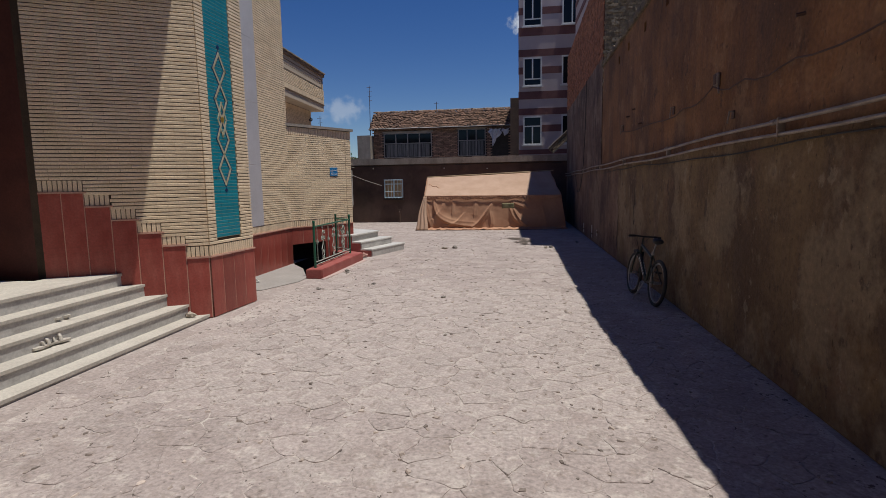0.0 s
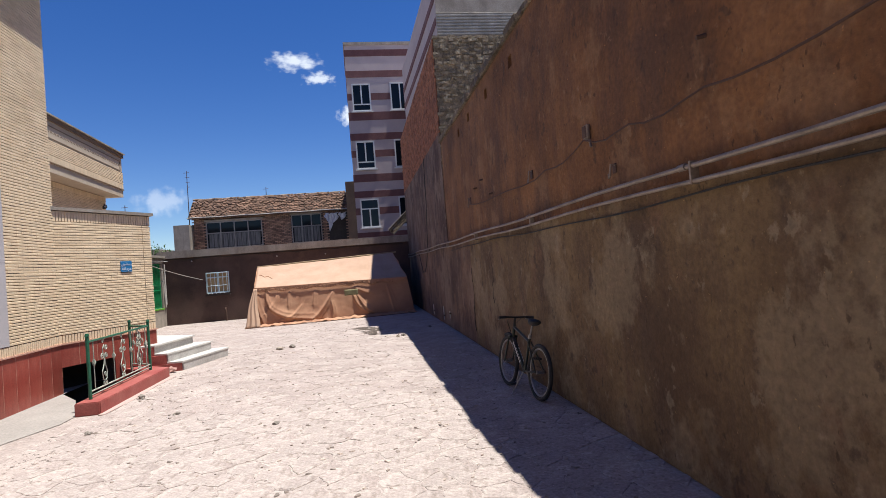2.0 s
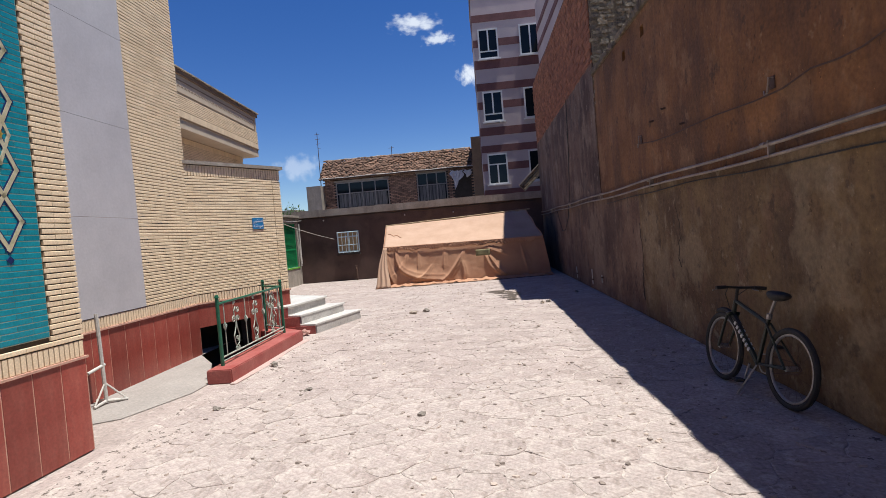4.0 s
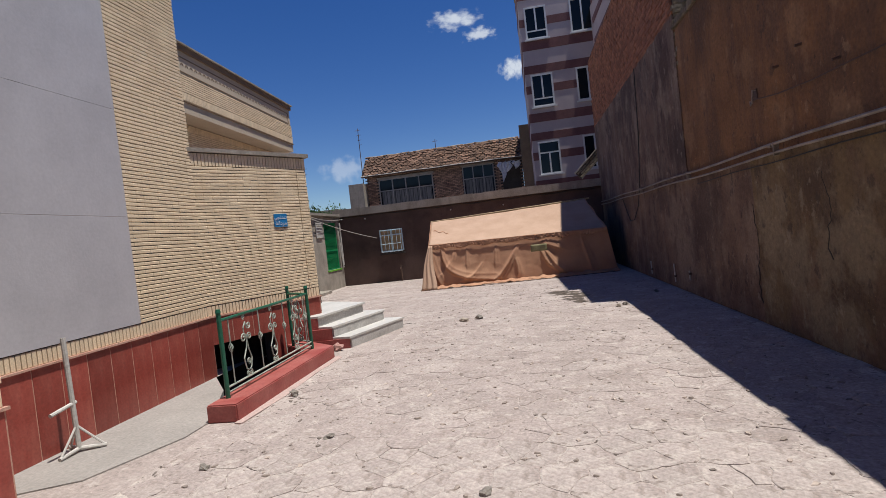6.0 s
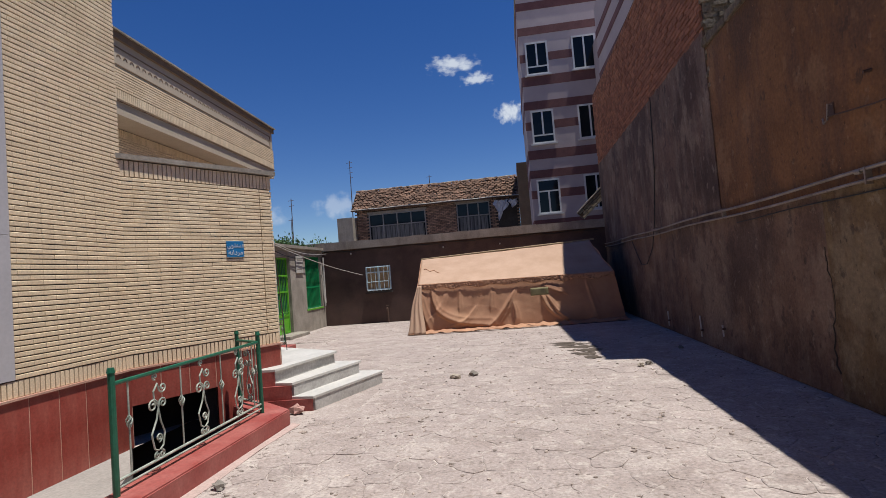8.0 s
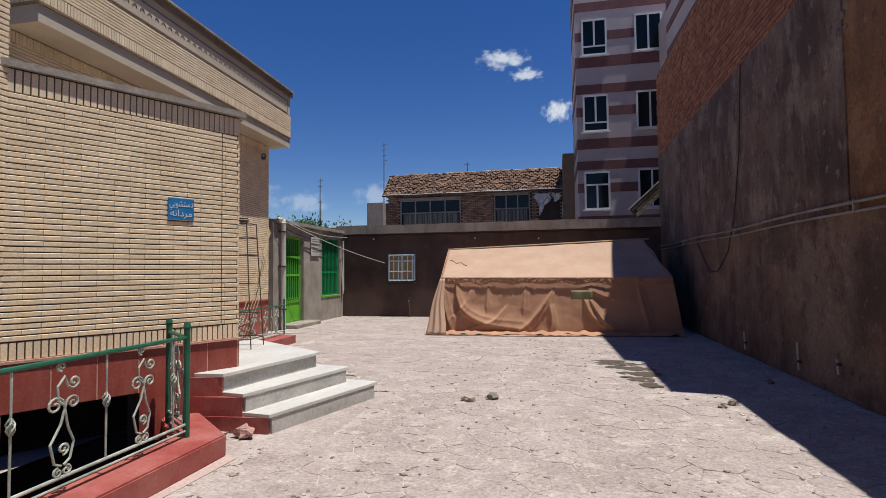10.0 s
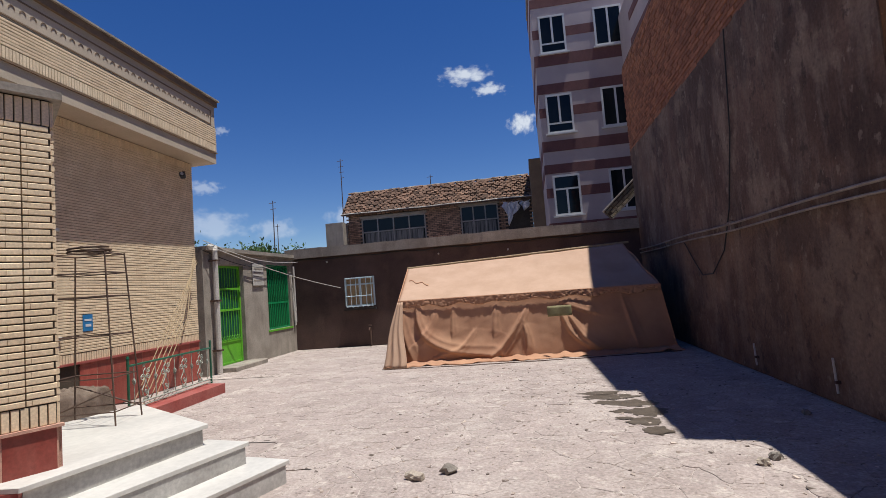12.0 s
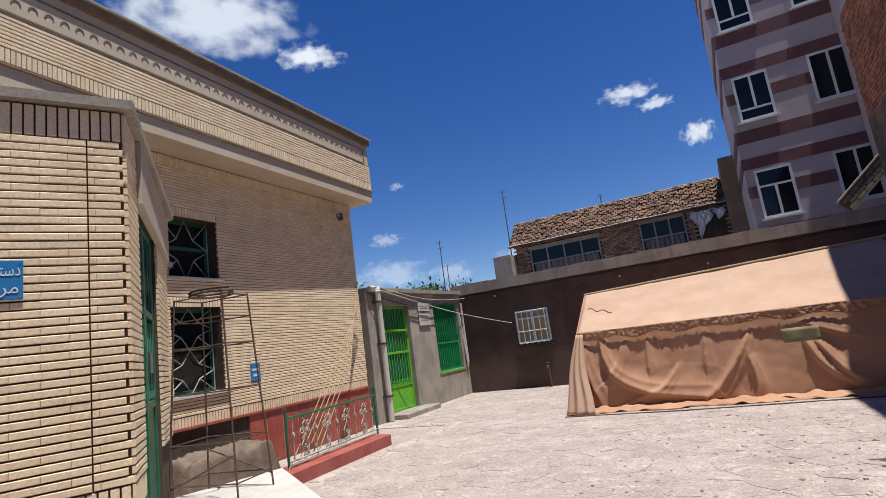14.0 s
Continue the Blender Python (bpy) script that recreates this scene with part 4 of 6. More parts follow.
def apt_window(cx, z0, z1, wide, low):
    w = new("window")
    w.parent = apt
    w.location = (cx, -0.02, z0)
    h = z1 - z0
    for a in (-wide / 2, wide / 2 - 0.07):
        part("frame", abox(a, a + 0.07, -0.02, 0.05, 0, h), PVC, w)
    for z in (0, h - 0.07):
        part("frame", abox(-wide / 2, wide / 2, -0.025, 0.045, z, z + 0.07), PVC, w)
    part("frame", abox(-0.035, 0.035, -0.018, 0.04, 0.38 if 0 < low < 0.5 else 0.07, h - 0.07 if low < 0.5 else low), PVC, w)
    if low:
        part("frame", abox(-wide / 2 + 0.07, wide / 2 - 0.07, -0.018, 0.04, low, low + 0.06), PVC, w)
    part("pane", abox(-wide / 2 + 0.07, wide / 2 - 0.07, 0.0, 0.008, 0.07, h - 0.07), PANE, w)
    part("sill", abox(-wide / 2 - 0.08, wide / 2 + 0.08, -0.09, 0.0, -0.06, -0.005), PVC, w)


for z0, z1 in ((9.92, 11.38), (6.87, 8.34), (3.80, 5.30)):
    apt_window(-1.06, z0, z1, 0.97, 0.34 if z0 > 5 else 0.95)
    apt_window(0.97, z0 + 0.02, z1 + 0.04, 1.02, 0)

# ---------------------------------------------------------------- old brick house behind the back wall
house = thing("house", (-4.1, 29.8, 0), "old low brick house with a weathered clay roof", "house")
# Near-black backing, seen as dark gaps between the bricks.
part("wall", abox(-4.5, 4.4, 0, 6.0, 0, 5.45), NEARBLACK, house)
pile = Pile()
rng = random.Random(3)
for i in range(27):
    for j in range(40):
        a, z = -4.5 + j * 0.225 - (i % 2) * 0.11, 3.2 + i * 0.085
        if (-3.85 < a + 0.1 < -0.65 and z < 5.12) or (1.05 < a + 0.1 < 2.82 and z < 5.25) or (3.2 < a + 0.1 < 4.3 and z < 5.2):
            continue
        pile.add(Matrix(), a, a + 0.205, -0.03 + rng.uniform(-0.012, 0.012), 0.01, z, z + 0.066)
pile.put("brickwork", shade("brown old bricks joined", (0.34, 0.215, 0.145), (0.24, 0.145, 0.10), 2, 40, 0.95, 0.5, rand=0.45, island=True), house)
pile = Pile()
for i in range(12):
    for j in range(46):
        a = -4.72 + j * 0.2 + (i % 2) * 0.1
        mm = Matrix.Translation((a, -0.26 + i * 0.105, 5.44 + i * 0.103)) @ Matrix.Rotation(radians(-40 + rng.uniform(-9, 9)), 4, "X")
        pile.add(mm, rng.uniform(0.005, 0.05), 0.185, -0.03 - rng.uniform(0, 0.09), 0.05, -0.02 + rng.uniform(-0.02, 0.02), 0.085)
pile.put("roof_tiling", ROOFTILE, house)
slope = bmesh.new()
mm = Matrix.Translation((0, -0.26, 5.38)) @ Matrix.Rotation(radians(43), 4, "X")
box(slope, -4.75, 4.5, 0, 1.6, 0, 0.05, mm)
box(slope, -4.75, 4.5, 1.0, 6.0, 5.45, 6.5)
part("roof", slope, NEARBLACK, house)
part("eave_beam", abox(-4.75, 4.5, -0.32, -0.2, 5.36, 5.42), RUST, house)
part("gutter", atube([(-4.78 + 0.5 * k, -0.34, 5.425 + 0.012 * math.sin(k * 1.3)) for k in range(20)], 0.022, 6), WHITEPIPE, house, "pale eaves gutter")
part("ridge", atube([(-4.75 + 0.35 * k, 0.98, 6.66 + 0.02 * math.sin(k * 2.1)) for k in range(27)], 0.05, 6), CONCRETE, house, "pale mortared ridge")


def house_window(x0, x1, z0, z1, cols):
    w = new("window")
    w.parent = house
    w.location = (x0, -0.03, z0)
    wd, ht = x1 - x0, z1 - z0
    part("pane", abox(0, wd, 0.005, 0.012, 0, ht), PANE, w)
    part("curtain", abox(0.1, wd - 0.1, -0.004, 0.0, 0.05, ht * 0.55), shade("grey curtain", (0.20, 0.20, 0.195), (0.07, 0.075, 0.075), 3, 40, 0.8, 0.2, stretch=(5, 1, 0.3)), w)
    for k in range(cols + 1):
        part("frame", abox(k * wd / cols - 0.03, k * wd / cols + 0.03, -0.05, 0.02, 0, ht), CORRUGATED, w)
    for z in (0, ht * 0.58, ht):
        part("frame", abox(0, wd, -0.045, 0.018, z - 0.03, z + 0.03), CORRUGATED, w)
    for k in range(cols * 3):
        part("bar", atube([((k + 0.5) * wd / cols / 3, -0.09, 0), ((k + 0.5) * wd / cols / 3, -0.09, ht * 0.55)], 0.014, 5), BLACK, w)
    part("lintel", abox(-0.1, wd + 0.1, -0.06, 0.0, ht + 0.03, ht + 0.15), CONCRETE, w)


house_window(-3.8, -0.68, 3.6, 5.12, 4)
house_window(1.08, 2.8, 3.6, 5.25, 3)
# Flat near-black sheet replaces the unlit depth of a doorway.
part("doorway", abox(3.25, 4.25, -0.02, 0.0, 3.4, 5.2), NEARBLACK, house)
shed = solo("rooftop_shed", abox(-9.5, -8.65, 29.0, 31, 0, 5.0), CONCRETE, "small grey concrete shed beside the house", "shed")
solo("side_stack", abox(0.32, 0.86, 28.5, 30.5, 0, 6.9), DARKBAND, "dark narrow wall between the two houses", "wall", "structure")
wash_line = thing("laundry", (-0.6, 29.2, 4.3), "white washing hanging on a line", "laundry")
part("line", atube([(-0.9, 0.0, 0.95), (0.2, 0, 0.9), (1.0, 0, 1.0)], 0.012, 5), RUST, wash_line)
for x, w, h in ((-0.42, 0.75, 0.62), (-0.30, 0.30, 1.05), (0.38, 0.42, 0.40)):
    bm = bmesh.new()
    g = [[bm.verts.new((x + w * i / 8 + 0.05 * math.sin(j * 0.9 + i), 0.05 * math.sin(i * 1.9 + 0.7 * j) + 0.03 * x, 0.93 - 0.10 * math.sin(math.pi * i / 8) - h * (j / 8) * (1 - 0.45 * abs(i / 4 - 1)))) for i in range(9)] for j in range(9)]
    for j in range(8):
        for i in range(8):
            bm.faces.new((g[j][i], g[j][i + 1], g[j + 1][i + 1], g[j + 1][i]))
    c = part("cloth", bm, LINEN, wash_line)
    c.modifiers.new("thick", "SOLIDIFY").thickness = 0.01


def antenna(x, y, z0, h, label, bars=3):
    a = thing("antenna", (x, y, z0), label, "antenna", "roof antennas")
    part("mast", atube([(0, 0, 0), (0.02, 0, h)], 0.03, 6, r2=0.018), RUST, a)
    for k in range(bars):
        z = h - 0.12 - 0.28 * k
        part("crossbar", atube([(-0.16 + 0.05 * k, 0, z), (0.16, 0, z + 0.02)], 0.012, 5), RUST, a)


antenna(-8.75, 29.5, 4.9, 3.3, "thin rusty television antenna mast beside the house", 4)
antenna(-4.6, 31.0, 6.1, 1.15, "short thin antenna on the roof ridge", 1)
antenna(-11.4, 27.5, 3.0, 3.1, "thin antenna mast behind the gate wall", 2)
antenna(-13.2, 31.5, 3.0, 2.6, "far thin antenna mast", 1)
solo("neighbour_roof", abox(-16, -9.6, 27.0, 33.0, 0, 3.6), CONCRETE, "low grey neighbouring house behind the gate", "house")


def tree(x, y, h, r, seed, label):
    rng = random.Random(seed)
    t = thing("tree", (x, y, 0), label, "tree", "trees behind the gate wall")
    part("trunk", atube([(0, 0, 0), (0.06, 0.03, h * 0.35), (0, 0.1, h * 0.7)], 0.14, 8, r2=0.06), BARK, t)
    bm, leaves = bmesh.new(), bmesh.new()
    for k in range(12):
        a, up = rng.uniform(0, 6.28), rng.uniform(0.35, 1.0)
        e = Vector((math.cos(a) * r * rng.uniform(0.4, 1), math.sin(a) * r * rng.uniform(0.4, 1), h * (0.55 + 0.45 * up)))
        tube(bm, [(0, 0.06, h * 0.5), (e * 0.5 + Vector((0, 0, h * 0.3))), e], 0.035, 5, r2=0.012)
        for q in range(120):
            p = e + Vector((rng.gauss(0, 0.3), rng.gauss(0, 0.3), rng.gauss(0, 0.2)))
            m = Matrix.Translation(p) @ Euler((rng.uniform(0, 6), rng.uniform(0, 6), rng.uniform(0, 6))).to_matrix().to_4x4()
            s = rng.uniform(0.04, 0.1)
            leaves.faces.new([leaves.verts.new(m @ Vector(c)) for c in ((-s, 0, 0), (0, -s * 0.45, 0), (s, 0, 0.02), (0, s * 0.45, 0))])
    part("limbs", bm, BARK, t)
    tagged(part("crown", leaves, LEAF, t), kind="stuff")


tree(-9.4, 23.0, 3.9, 1.3, 4, "small dark green leafy tree behind the gate wall")
tree(-13.0, 22.0, 3.8, 1.4, 8, "dark green leafy tree beyond the gate")
tree(-11.2, 24.5, 3.6, 1.2, 9, "low green leafy tree beyond the gate")

# ---------------------------------------------------------------- clouds, far off


def cloud(x, y, z, w, h, seed, dens=0.52, full=1.0):
    m = bpy.data.materials.new("cloud vapour")
    m.use_nodes = True
    n, l = m.node_tree.nodes, m.node_tree.links
    tc, ns = n.new("ShaderNodeTexCoord"), n.new("ShaderNodeTexNoise")
    mp = n.new("ShaderNodeMapping")
    mp.inputs["Location"].default_value = (seed * 3.1, seed * 1.7, 0)
    mp.inputs["Scale"].default_value = (1.6, 0.9, 1)
    l.new(tc.outputs["Object"], mp.inputs["Vector"])
    ns.inputs["Scale"].default_value, ns.inputs["Detail"].default_value = 2.3, 10
    l.new(mp.outputs["Vector"], ns.inputs["Vector"])
    gr = n.new("ShaderNodeTexGradient")
    gr.gradient_type = "SPHERICAL"
    l.new(tc.outputs["Object"], gr.inputs["Vector"])
    add = n.new("ShaderNodeMath")
    add.operation = "MULTIPLY_ADD"
    add.inputs[1].default_value = 0.75
    l.new(gr.outputs["Fac"], add.inputs[0])
    l.new(ns.outputs["Fac"], add.inputs[2])
    mr = n.new("ShaderNodeMapRange")
    mr.interpolation_type = "SMOOTHSTEP"
    mr.inputs["To Max"].default_value = full
    mr.inputs["From Min"].default_value, mr.inputs["From Max"].default_value = dens + 0.14, dens + 0.62
    l.new(add.outputs[0], mr.inputs["Value"])
    ed = n.new("ShaderNodeMath")
    ed.operation = "MULTIPLY"
    l.new(mr.outputs["Result"], ed.inputs[0])
    e2 = n.new("ShaderNodeMapRange")
    e2.inputs["From Max"].default_value = 0.25
    l.new(gr.outputs["Fac"], e2.inputs["Value"])
    l.new(e2.outputs["Result"], ed.inputs[1])
    em, tr, mx = n.new("ShaderNodeEmission"), n.new("ShaderNodeBsdfTransparent"), n.new("ShaderNodeMixShader")
    em.inputs["Color"].default_value = (0.86, 0.90, 0.96, 1)
    em.inputs["Strength"].default_value = 0.72
    l.new(ed.outputs[0], mx.inputs[0])
    l.new(tr.outputs[0], mx.inputs[1])
    l.new(em.outputs[0], mx.inputs[2])
    l.new(mx.outputs[0], n["Material Output"].inputs["Surface"])
    bm = bmesh.new()
    bm.faces.new([bm.verts.new(p) for p in ((-1, -1, 0), (1, -1, 0), (1, 1, 0), (-1, 1, 0))])
    c = tagged(new("cloud", mesh_of(bm, m, "cloud")), "small white fair-weather cloud", "cloud", "clouds", "structure")
    c.matrix_world = look((x, y, z), (0, 0, 1.5)) @ Matrix.Rotation(math.pi, 4, "Y") @ Matrix.Diagonal((w, h, 1, 1))
    c.visible_shadow = False


CLOUDS = ((-27, 298, 120, 22, 8, 1, 0.56, 0.85), (-14, 303, 112, 15, 6, 2, 0.56, 0.8), (3, 310, 92, 12, 9, 3, 0.52, 0.9), (-203, 178, 180, 60, 26, 4, 0.48, 0.85), (-175, 219, 165, 25, 10, 5),
          (-159, 267, 96, 7, 4, 6, 0.56, 0.35), (-172, 272, 46, 30, 12, 7, 0.5, 0.42), (-172, 269, 66, 14, 6, 8, 0.52, 0.4), (-100, 298, 46, 18, 11, 9, 0.52, 0.38), (-140, 287, 42, 18, 9, 10, 0.5, 0.35))
for args in CLOUDS:
    cloud(*args)

# ---------------------------------------------------------------- the tent


def cloth(name, fn, nu, nv, material, parent, label="", thick=0.012):
    bm = bmesh.new()
    g = [[bm.verts.new(fn(i / nu, j / nv)) for i in range(nu + 1)] for j in range(nv + 1)]
    for j in range(nv):
        for i in range(nu):
            bm.faces.new((g[j][i], g[j][i + 1], g[j + 1][i + 1], g[j + 1][i]))
    ob = part(name, bm, material, parent, label, smooth=True)
    ob.modifiers.new("thick", "SOLIDIFY").thickness = thick
    return ob


def lerp(a, b, t):
    return Vector(a) * (1 - t) + Vector(b) * t


tent = thing("tent", (0, 15.6, 0), "large tan canvas ridge tent with draped brown walls", "tent")
RL, RR = (-2.98, 2.0, 2.05), (2.12, 2.0, 2.22)
EL, ER = (-2.78, 0.02, 1.30), (2.45, 0.25, 1.26)
BL2, BR2 = (-2.95, 3.9, 1.30), (2.4, 3.9, 1.28)


def wrinkle(u, v, a, k=0.0):
    return a * noise.noise(Vector((u * 9 + k, v * 4, k))) + a * 0.5 * noise.noise(Vector((u * 26, v * 9 + k, 3)))


def roof_front(u, v):
    p = lerp(lerp(EL, ER, u), lerp(RL, RR, u), v)
    p.z += -0.05 * math.sin(math.pi * v) - 0.02 * math.sin(math.pi * u) + wrinkle(u, v, 0.012)
    return p


def roof_back(u, v):
    p = lerp(lerp(BL2, BR2, u), lerp(RL, RR, u), v)
    p.z += -0.05 * math.sin(math.pi * v)
    return p


def rounded(line, times=2):
    """Cut the corners of a run of points."""
    for _ in range(times):
        cut = [line[0]]
        for (ax, ay), (bx, by) in zip(line, line[1:]):
            cut += [(ax * 0.75 + bx * 0.25, ay * 0.75 + by * 0.25), (ax * 0.25 + bx * 0.75, ay * 0.25 + by * 0.75)]
        line = cut + [line[-1]]
    return line


def crest(x, y, line):
    """Signed distance from a run of points, and how far along it the nearest place lies, 0 to 1."""
    best, n = (9.0, 1.0, 0.0), len(line) - 1
    for k in range(n):
        (ax, ay), (bx, by) = line[k], line[k + 1]
        ex, ey = bx - ax, by - ay
        t = max(0.0, min(1.0, ((x - ax) * ex + (y - ay) * ey) / (ex * ex + ey * ey + 1e-9)))
        px, py = x - ax - ex * t, y - ay - ey * t
        d = math.hypot(px, py)
        if d < best[0]:
            best = (d, 1.0 if ex * py - ey * px > 0 else -1.0, (k + t) / n)
    return best


# folds of the front wall: runs of (along, down) in metres, width, depth
SWAGS = ((((0.38, 0.1), (0.46, 0.55), (0.72, 0.88), (1.2, 1.1), (1.95, 1.2)), 0.056, 0.128),
         (((0.78, 0.24), (0.68, 0.6), (0.5, 0.78)), 0.045, 0.060), (((1.16, 0.2), (1.16, 0.68)), 0.030, 0.051),
         (((1.6, 0.68), (1.37, 1.02), (0.95, 1.14)), 0.041, 0.076), (((2.66, 0.3), (2.45, 0.66), (2.18, 1.02), (1.95, 1.22)), 0.056, 0.111),
         (((2.6, 0.62), (2.66, 1.0), (2.6, 1.25)), 0.045, 0.076), (((3.36, 0.45), (3.5, 0.9), (3.85, 1.18)), 0.038, 0.085),
         (((3.5, 0.5), (3.72, 0.95), (4.0, 1.2)), 0.038, 0.076), (((3.42, 0.25), (3.9, 0.46)), 0.038, 0.068),
         (((0.05, 0.2), (0.2, 0.8), (0.42, 1.25)), 0.060, 0.102), (((2.05, 0.2), (2.0, 0.7)), 0.038, 0.043), (((4.6, 0.2), (4.7, 1.2)), 0.060, 0.051))


RUNS = [(rounded(list(line)), w, a) for line, w, a in SWAGS]


def fold(u, v):
    """How far the wall cloth stands out: creased swags between gathered points, with a soft and a steep side."""
    x, y = u * 5.4, v * 1.3
    f = 0.005 * math.sin(u * 61 + 3 * noise.noise(Vector((u * 7, v * 2, 1)))) * v
    for line, w, a in RUNS:
        d, side, t = crest(x, y, line)
        if d < 0.5:
            w2 = w * (0.45 + 0.9 * t)
            g = math.exp(-d / (w2 * (2.2 if side < 0 else 0.55)))
            g2 = math.exp(-abs(d - 2.4 * w2) / (0.8 * w2)) if side < 0 else 0.0
            f += a * 0.62 * min(1.0, 0.35 + 2.5 * t) * (g + 0.22 * g2) * min(1.0, 1.15 - 0.25 * t)
    return f + 0.012 * noise.noise(Vector((u * 12, v * 3.0, 7))) + 0.004 * noise.noise(Vector((u * 34, v * 9, 2)))


def wall_front(u, v):
    top = lerp(EL, ER, u) + Vector((0, 0.03, -0.01))
    bot = lerp((-2.95, -0.13, 0.0), (2.64, 0.14, 0.0), u)
    p = lerp(bot, top, v)
    p.y -= max(-0.05, 1.5 * fold(u, 1 - v)) * (0.35 + 0.65 * math.sin(math.pi * min(0.9, 0.15 + v * 0.8)))
    if v < 0.001:
        p.z = 0.004
    return p


def skirt(u, v):
    p = lerp((-3.06, -0.48 - 0.04 * math.sin(u * 30), 0.006), (2.68, -0.18, 0.006), u)
    q = lerp((-2.95, -0.16, 0.06), (2.64, 0.10, 0.05), u)
    r = lerp(p, q, v)
    r.z += max(0, 0.06 * noise.noise(Vector((u * 30, v * 3, 5))) + 0.012)
    r.y += 0.07 * noise.noise(Vector((u * 13, 4, 2))) * (1 - v)
    return r


def valance(u, v):
    top, z = lerp(EL, ER, u), 0.14 + 0.03 * math.sin(u * 44) + 0.03 * noise.noise(Vector((u * 18, 0, 9)))
    return top + Vector((0, -0.03 - 0.011 * math.sin(u * 240 + 9 * noise.noise(Vector((u * 30, v * 2, 4))) + 2.5 * v) * (0.3 + 0.7 * (1 - v)) - 0.014 * noise.noise(Vector((u * 50 + v * 8, v * 3, 8))), -z * (1 - v) + 0.01))


def end_left(u, v):
    b = lerp((-2.95, -0.34, 0.0), (-3.1, 3.9, 0.0), u)
    t = lerp(EL, RL, 2 * u) if u < 0.5 else lerp(RL, BL2, 2 * u - 1)
    p = lerp(b, t, v)
    p.x -= 0.05 * math.sin(u * 25) * (1 - v) + 0.02
    return p


def end_right(u, v):
    b = lerp((2.62, 0.06, 0.0), (2.6, 3.9, 0.0), u)
    t = lerp(ER, RR, 2 * u) if u < 0.5 else lerp(RR, BR2, 2 * u - 1)
    return lerp(b, t, v) + Vector((0.02 * math.sin(u * 25), 0, 0))


cloth("front_slope", roof_front, 90, 24, CANVAS, tent)
cloth("back_slope", roof_back, 24, 8, CANVAS, tent)
cloth("front_wall", wall_front, 300, 56, CANVAS2, tent, "brown draped front wall")
cloth("ground_skirt", skirt, 140, 8, CANVAS2, tent)
cloth("valance", valance, 420, 8, CANVAS2, tent)
cloth("end_wall", end_left, 30, 16, CANVAS2, tent)
cloth("end_wall", end_right, 30, 16, CANVAS2, tent)
part("ridge_pole", atube([(-3.0, 2.0, 2.05), (2.25, 2.0, 2.23)], 0.025), BAMBOO, tent)


def corner_drape(u, v):
    a = lerp((-3.12, -0.42, 0.01), (-2.80, -0.02, 1.28), v)
    b = lerp((-2.62, -0.52, 0.01), (-2.68, -0.05, 1.28), v)
    p = lerp(a, b, u)
    p.y -= (0.07 * math.sin(math.pi * u) + 0.03 * math.sin(u * 17 + 2 * v)) * (1 - 0.7 * v)
    p.x += 0.05 * math.sin(v * 5 + 1) * (1 - v)
    return p


cloth("corner_drape", corner_drape, 30, 20, CANVAS, tent)
patch = cloth("window_flap", lambda u, v: Vector((0.22 + 0.46 * u, -0.27 - 0.012 * math.sin(u * 9), 0.80 + 0.20 * v)), 8, 4, PATCH, tent, "khaki sewn window flap")
cloth("roof_tie", lambda u, v: roof_front(0.02 + 0.09 * u, 0.62 - 0.15 * u + 0.03 * math.sin(u * 12) + 0.02 * v) + Vector((0, -0.01, 0.012)), 10, 2, CANVAS2, tent)
part("ground_rope", atube([(-3.05, -0.6, 0.012), (-1.2, -0.62, 0.012), (0.8, -0.48, 0.012), (2.6, -0.26, 0.012)], 0.009, 5), RUST, tent)

# ---------------------------------------------------------------- bicycle
bike = thing("bicycle", (2.62, 2.95, 0), "black mountain bicycle leaning beside the long wall", "bicycle", turn=99)
bike.matrix_basis = pose(2.635, 2.94, 0, 0, 0, 97) @ pose(0, 0, 0, 6, 0, 0) @ Matrix.Diagonal((0.87, 0.95, 0.95, 1))
R, WB = 0.335, 0.52


def wheel(x, steer):
    w = new("wheel")
    w.parent = bike
    w.matrix_basis = pose(x, 0, R, 0, 0, steer)
    n = 40
    circ = lambda r: [(r * math.cos(2 * math.pi * k / n), 0, r * math.sin(2 * math.pi * k / n)) for k in range(n)]
    part("tyre", atube(circ(R - 0.025), 0.026, 8, True), BLACK, w)
    part("rim", atube(circ(R - 0.06), 0.013, 6, True), CHROME, w, "dull silver rim")
    part("hub", atube([(0, -0.05, 0), (0, 0.05, 0)], 0.022), CHROME, w)
    bm = bmesh.new()
    for k in range(20):
        a = 2 * math.pi * k / 20
        s = 0.03 if k % 2 else -0.03
        tube(bm, [(0.02 * math.cos(a + 1), s, 0.02 * math.sin(a + 1)), ((R - 0.065) * math.cos(a), 0, (R - 0.065) * math.sin(a))], 0.001, 4)
    part("spokes", bm, RUST, w)


wheel(WB, 0)
wheel(-WB, 0)
BB, HT, HB, ST = (-0.06, 0, 0.28), (0.33, 0, 0.80), (0.37, 0, 0.66), (-0.20, 0, 0.72)
tubes = (("down_tube", HB, BB, 0.024), ("top_tube", HT, (-0.185, 0, 0.66), 0.018), ("seat_tube", BB, ST, 0.018), ("head_tube", HT, HB, 0.022))
for nm, a, b, r in tubes:
    part(nm, atube([a, b], r), BIKEPAINT, bike)
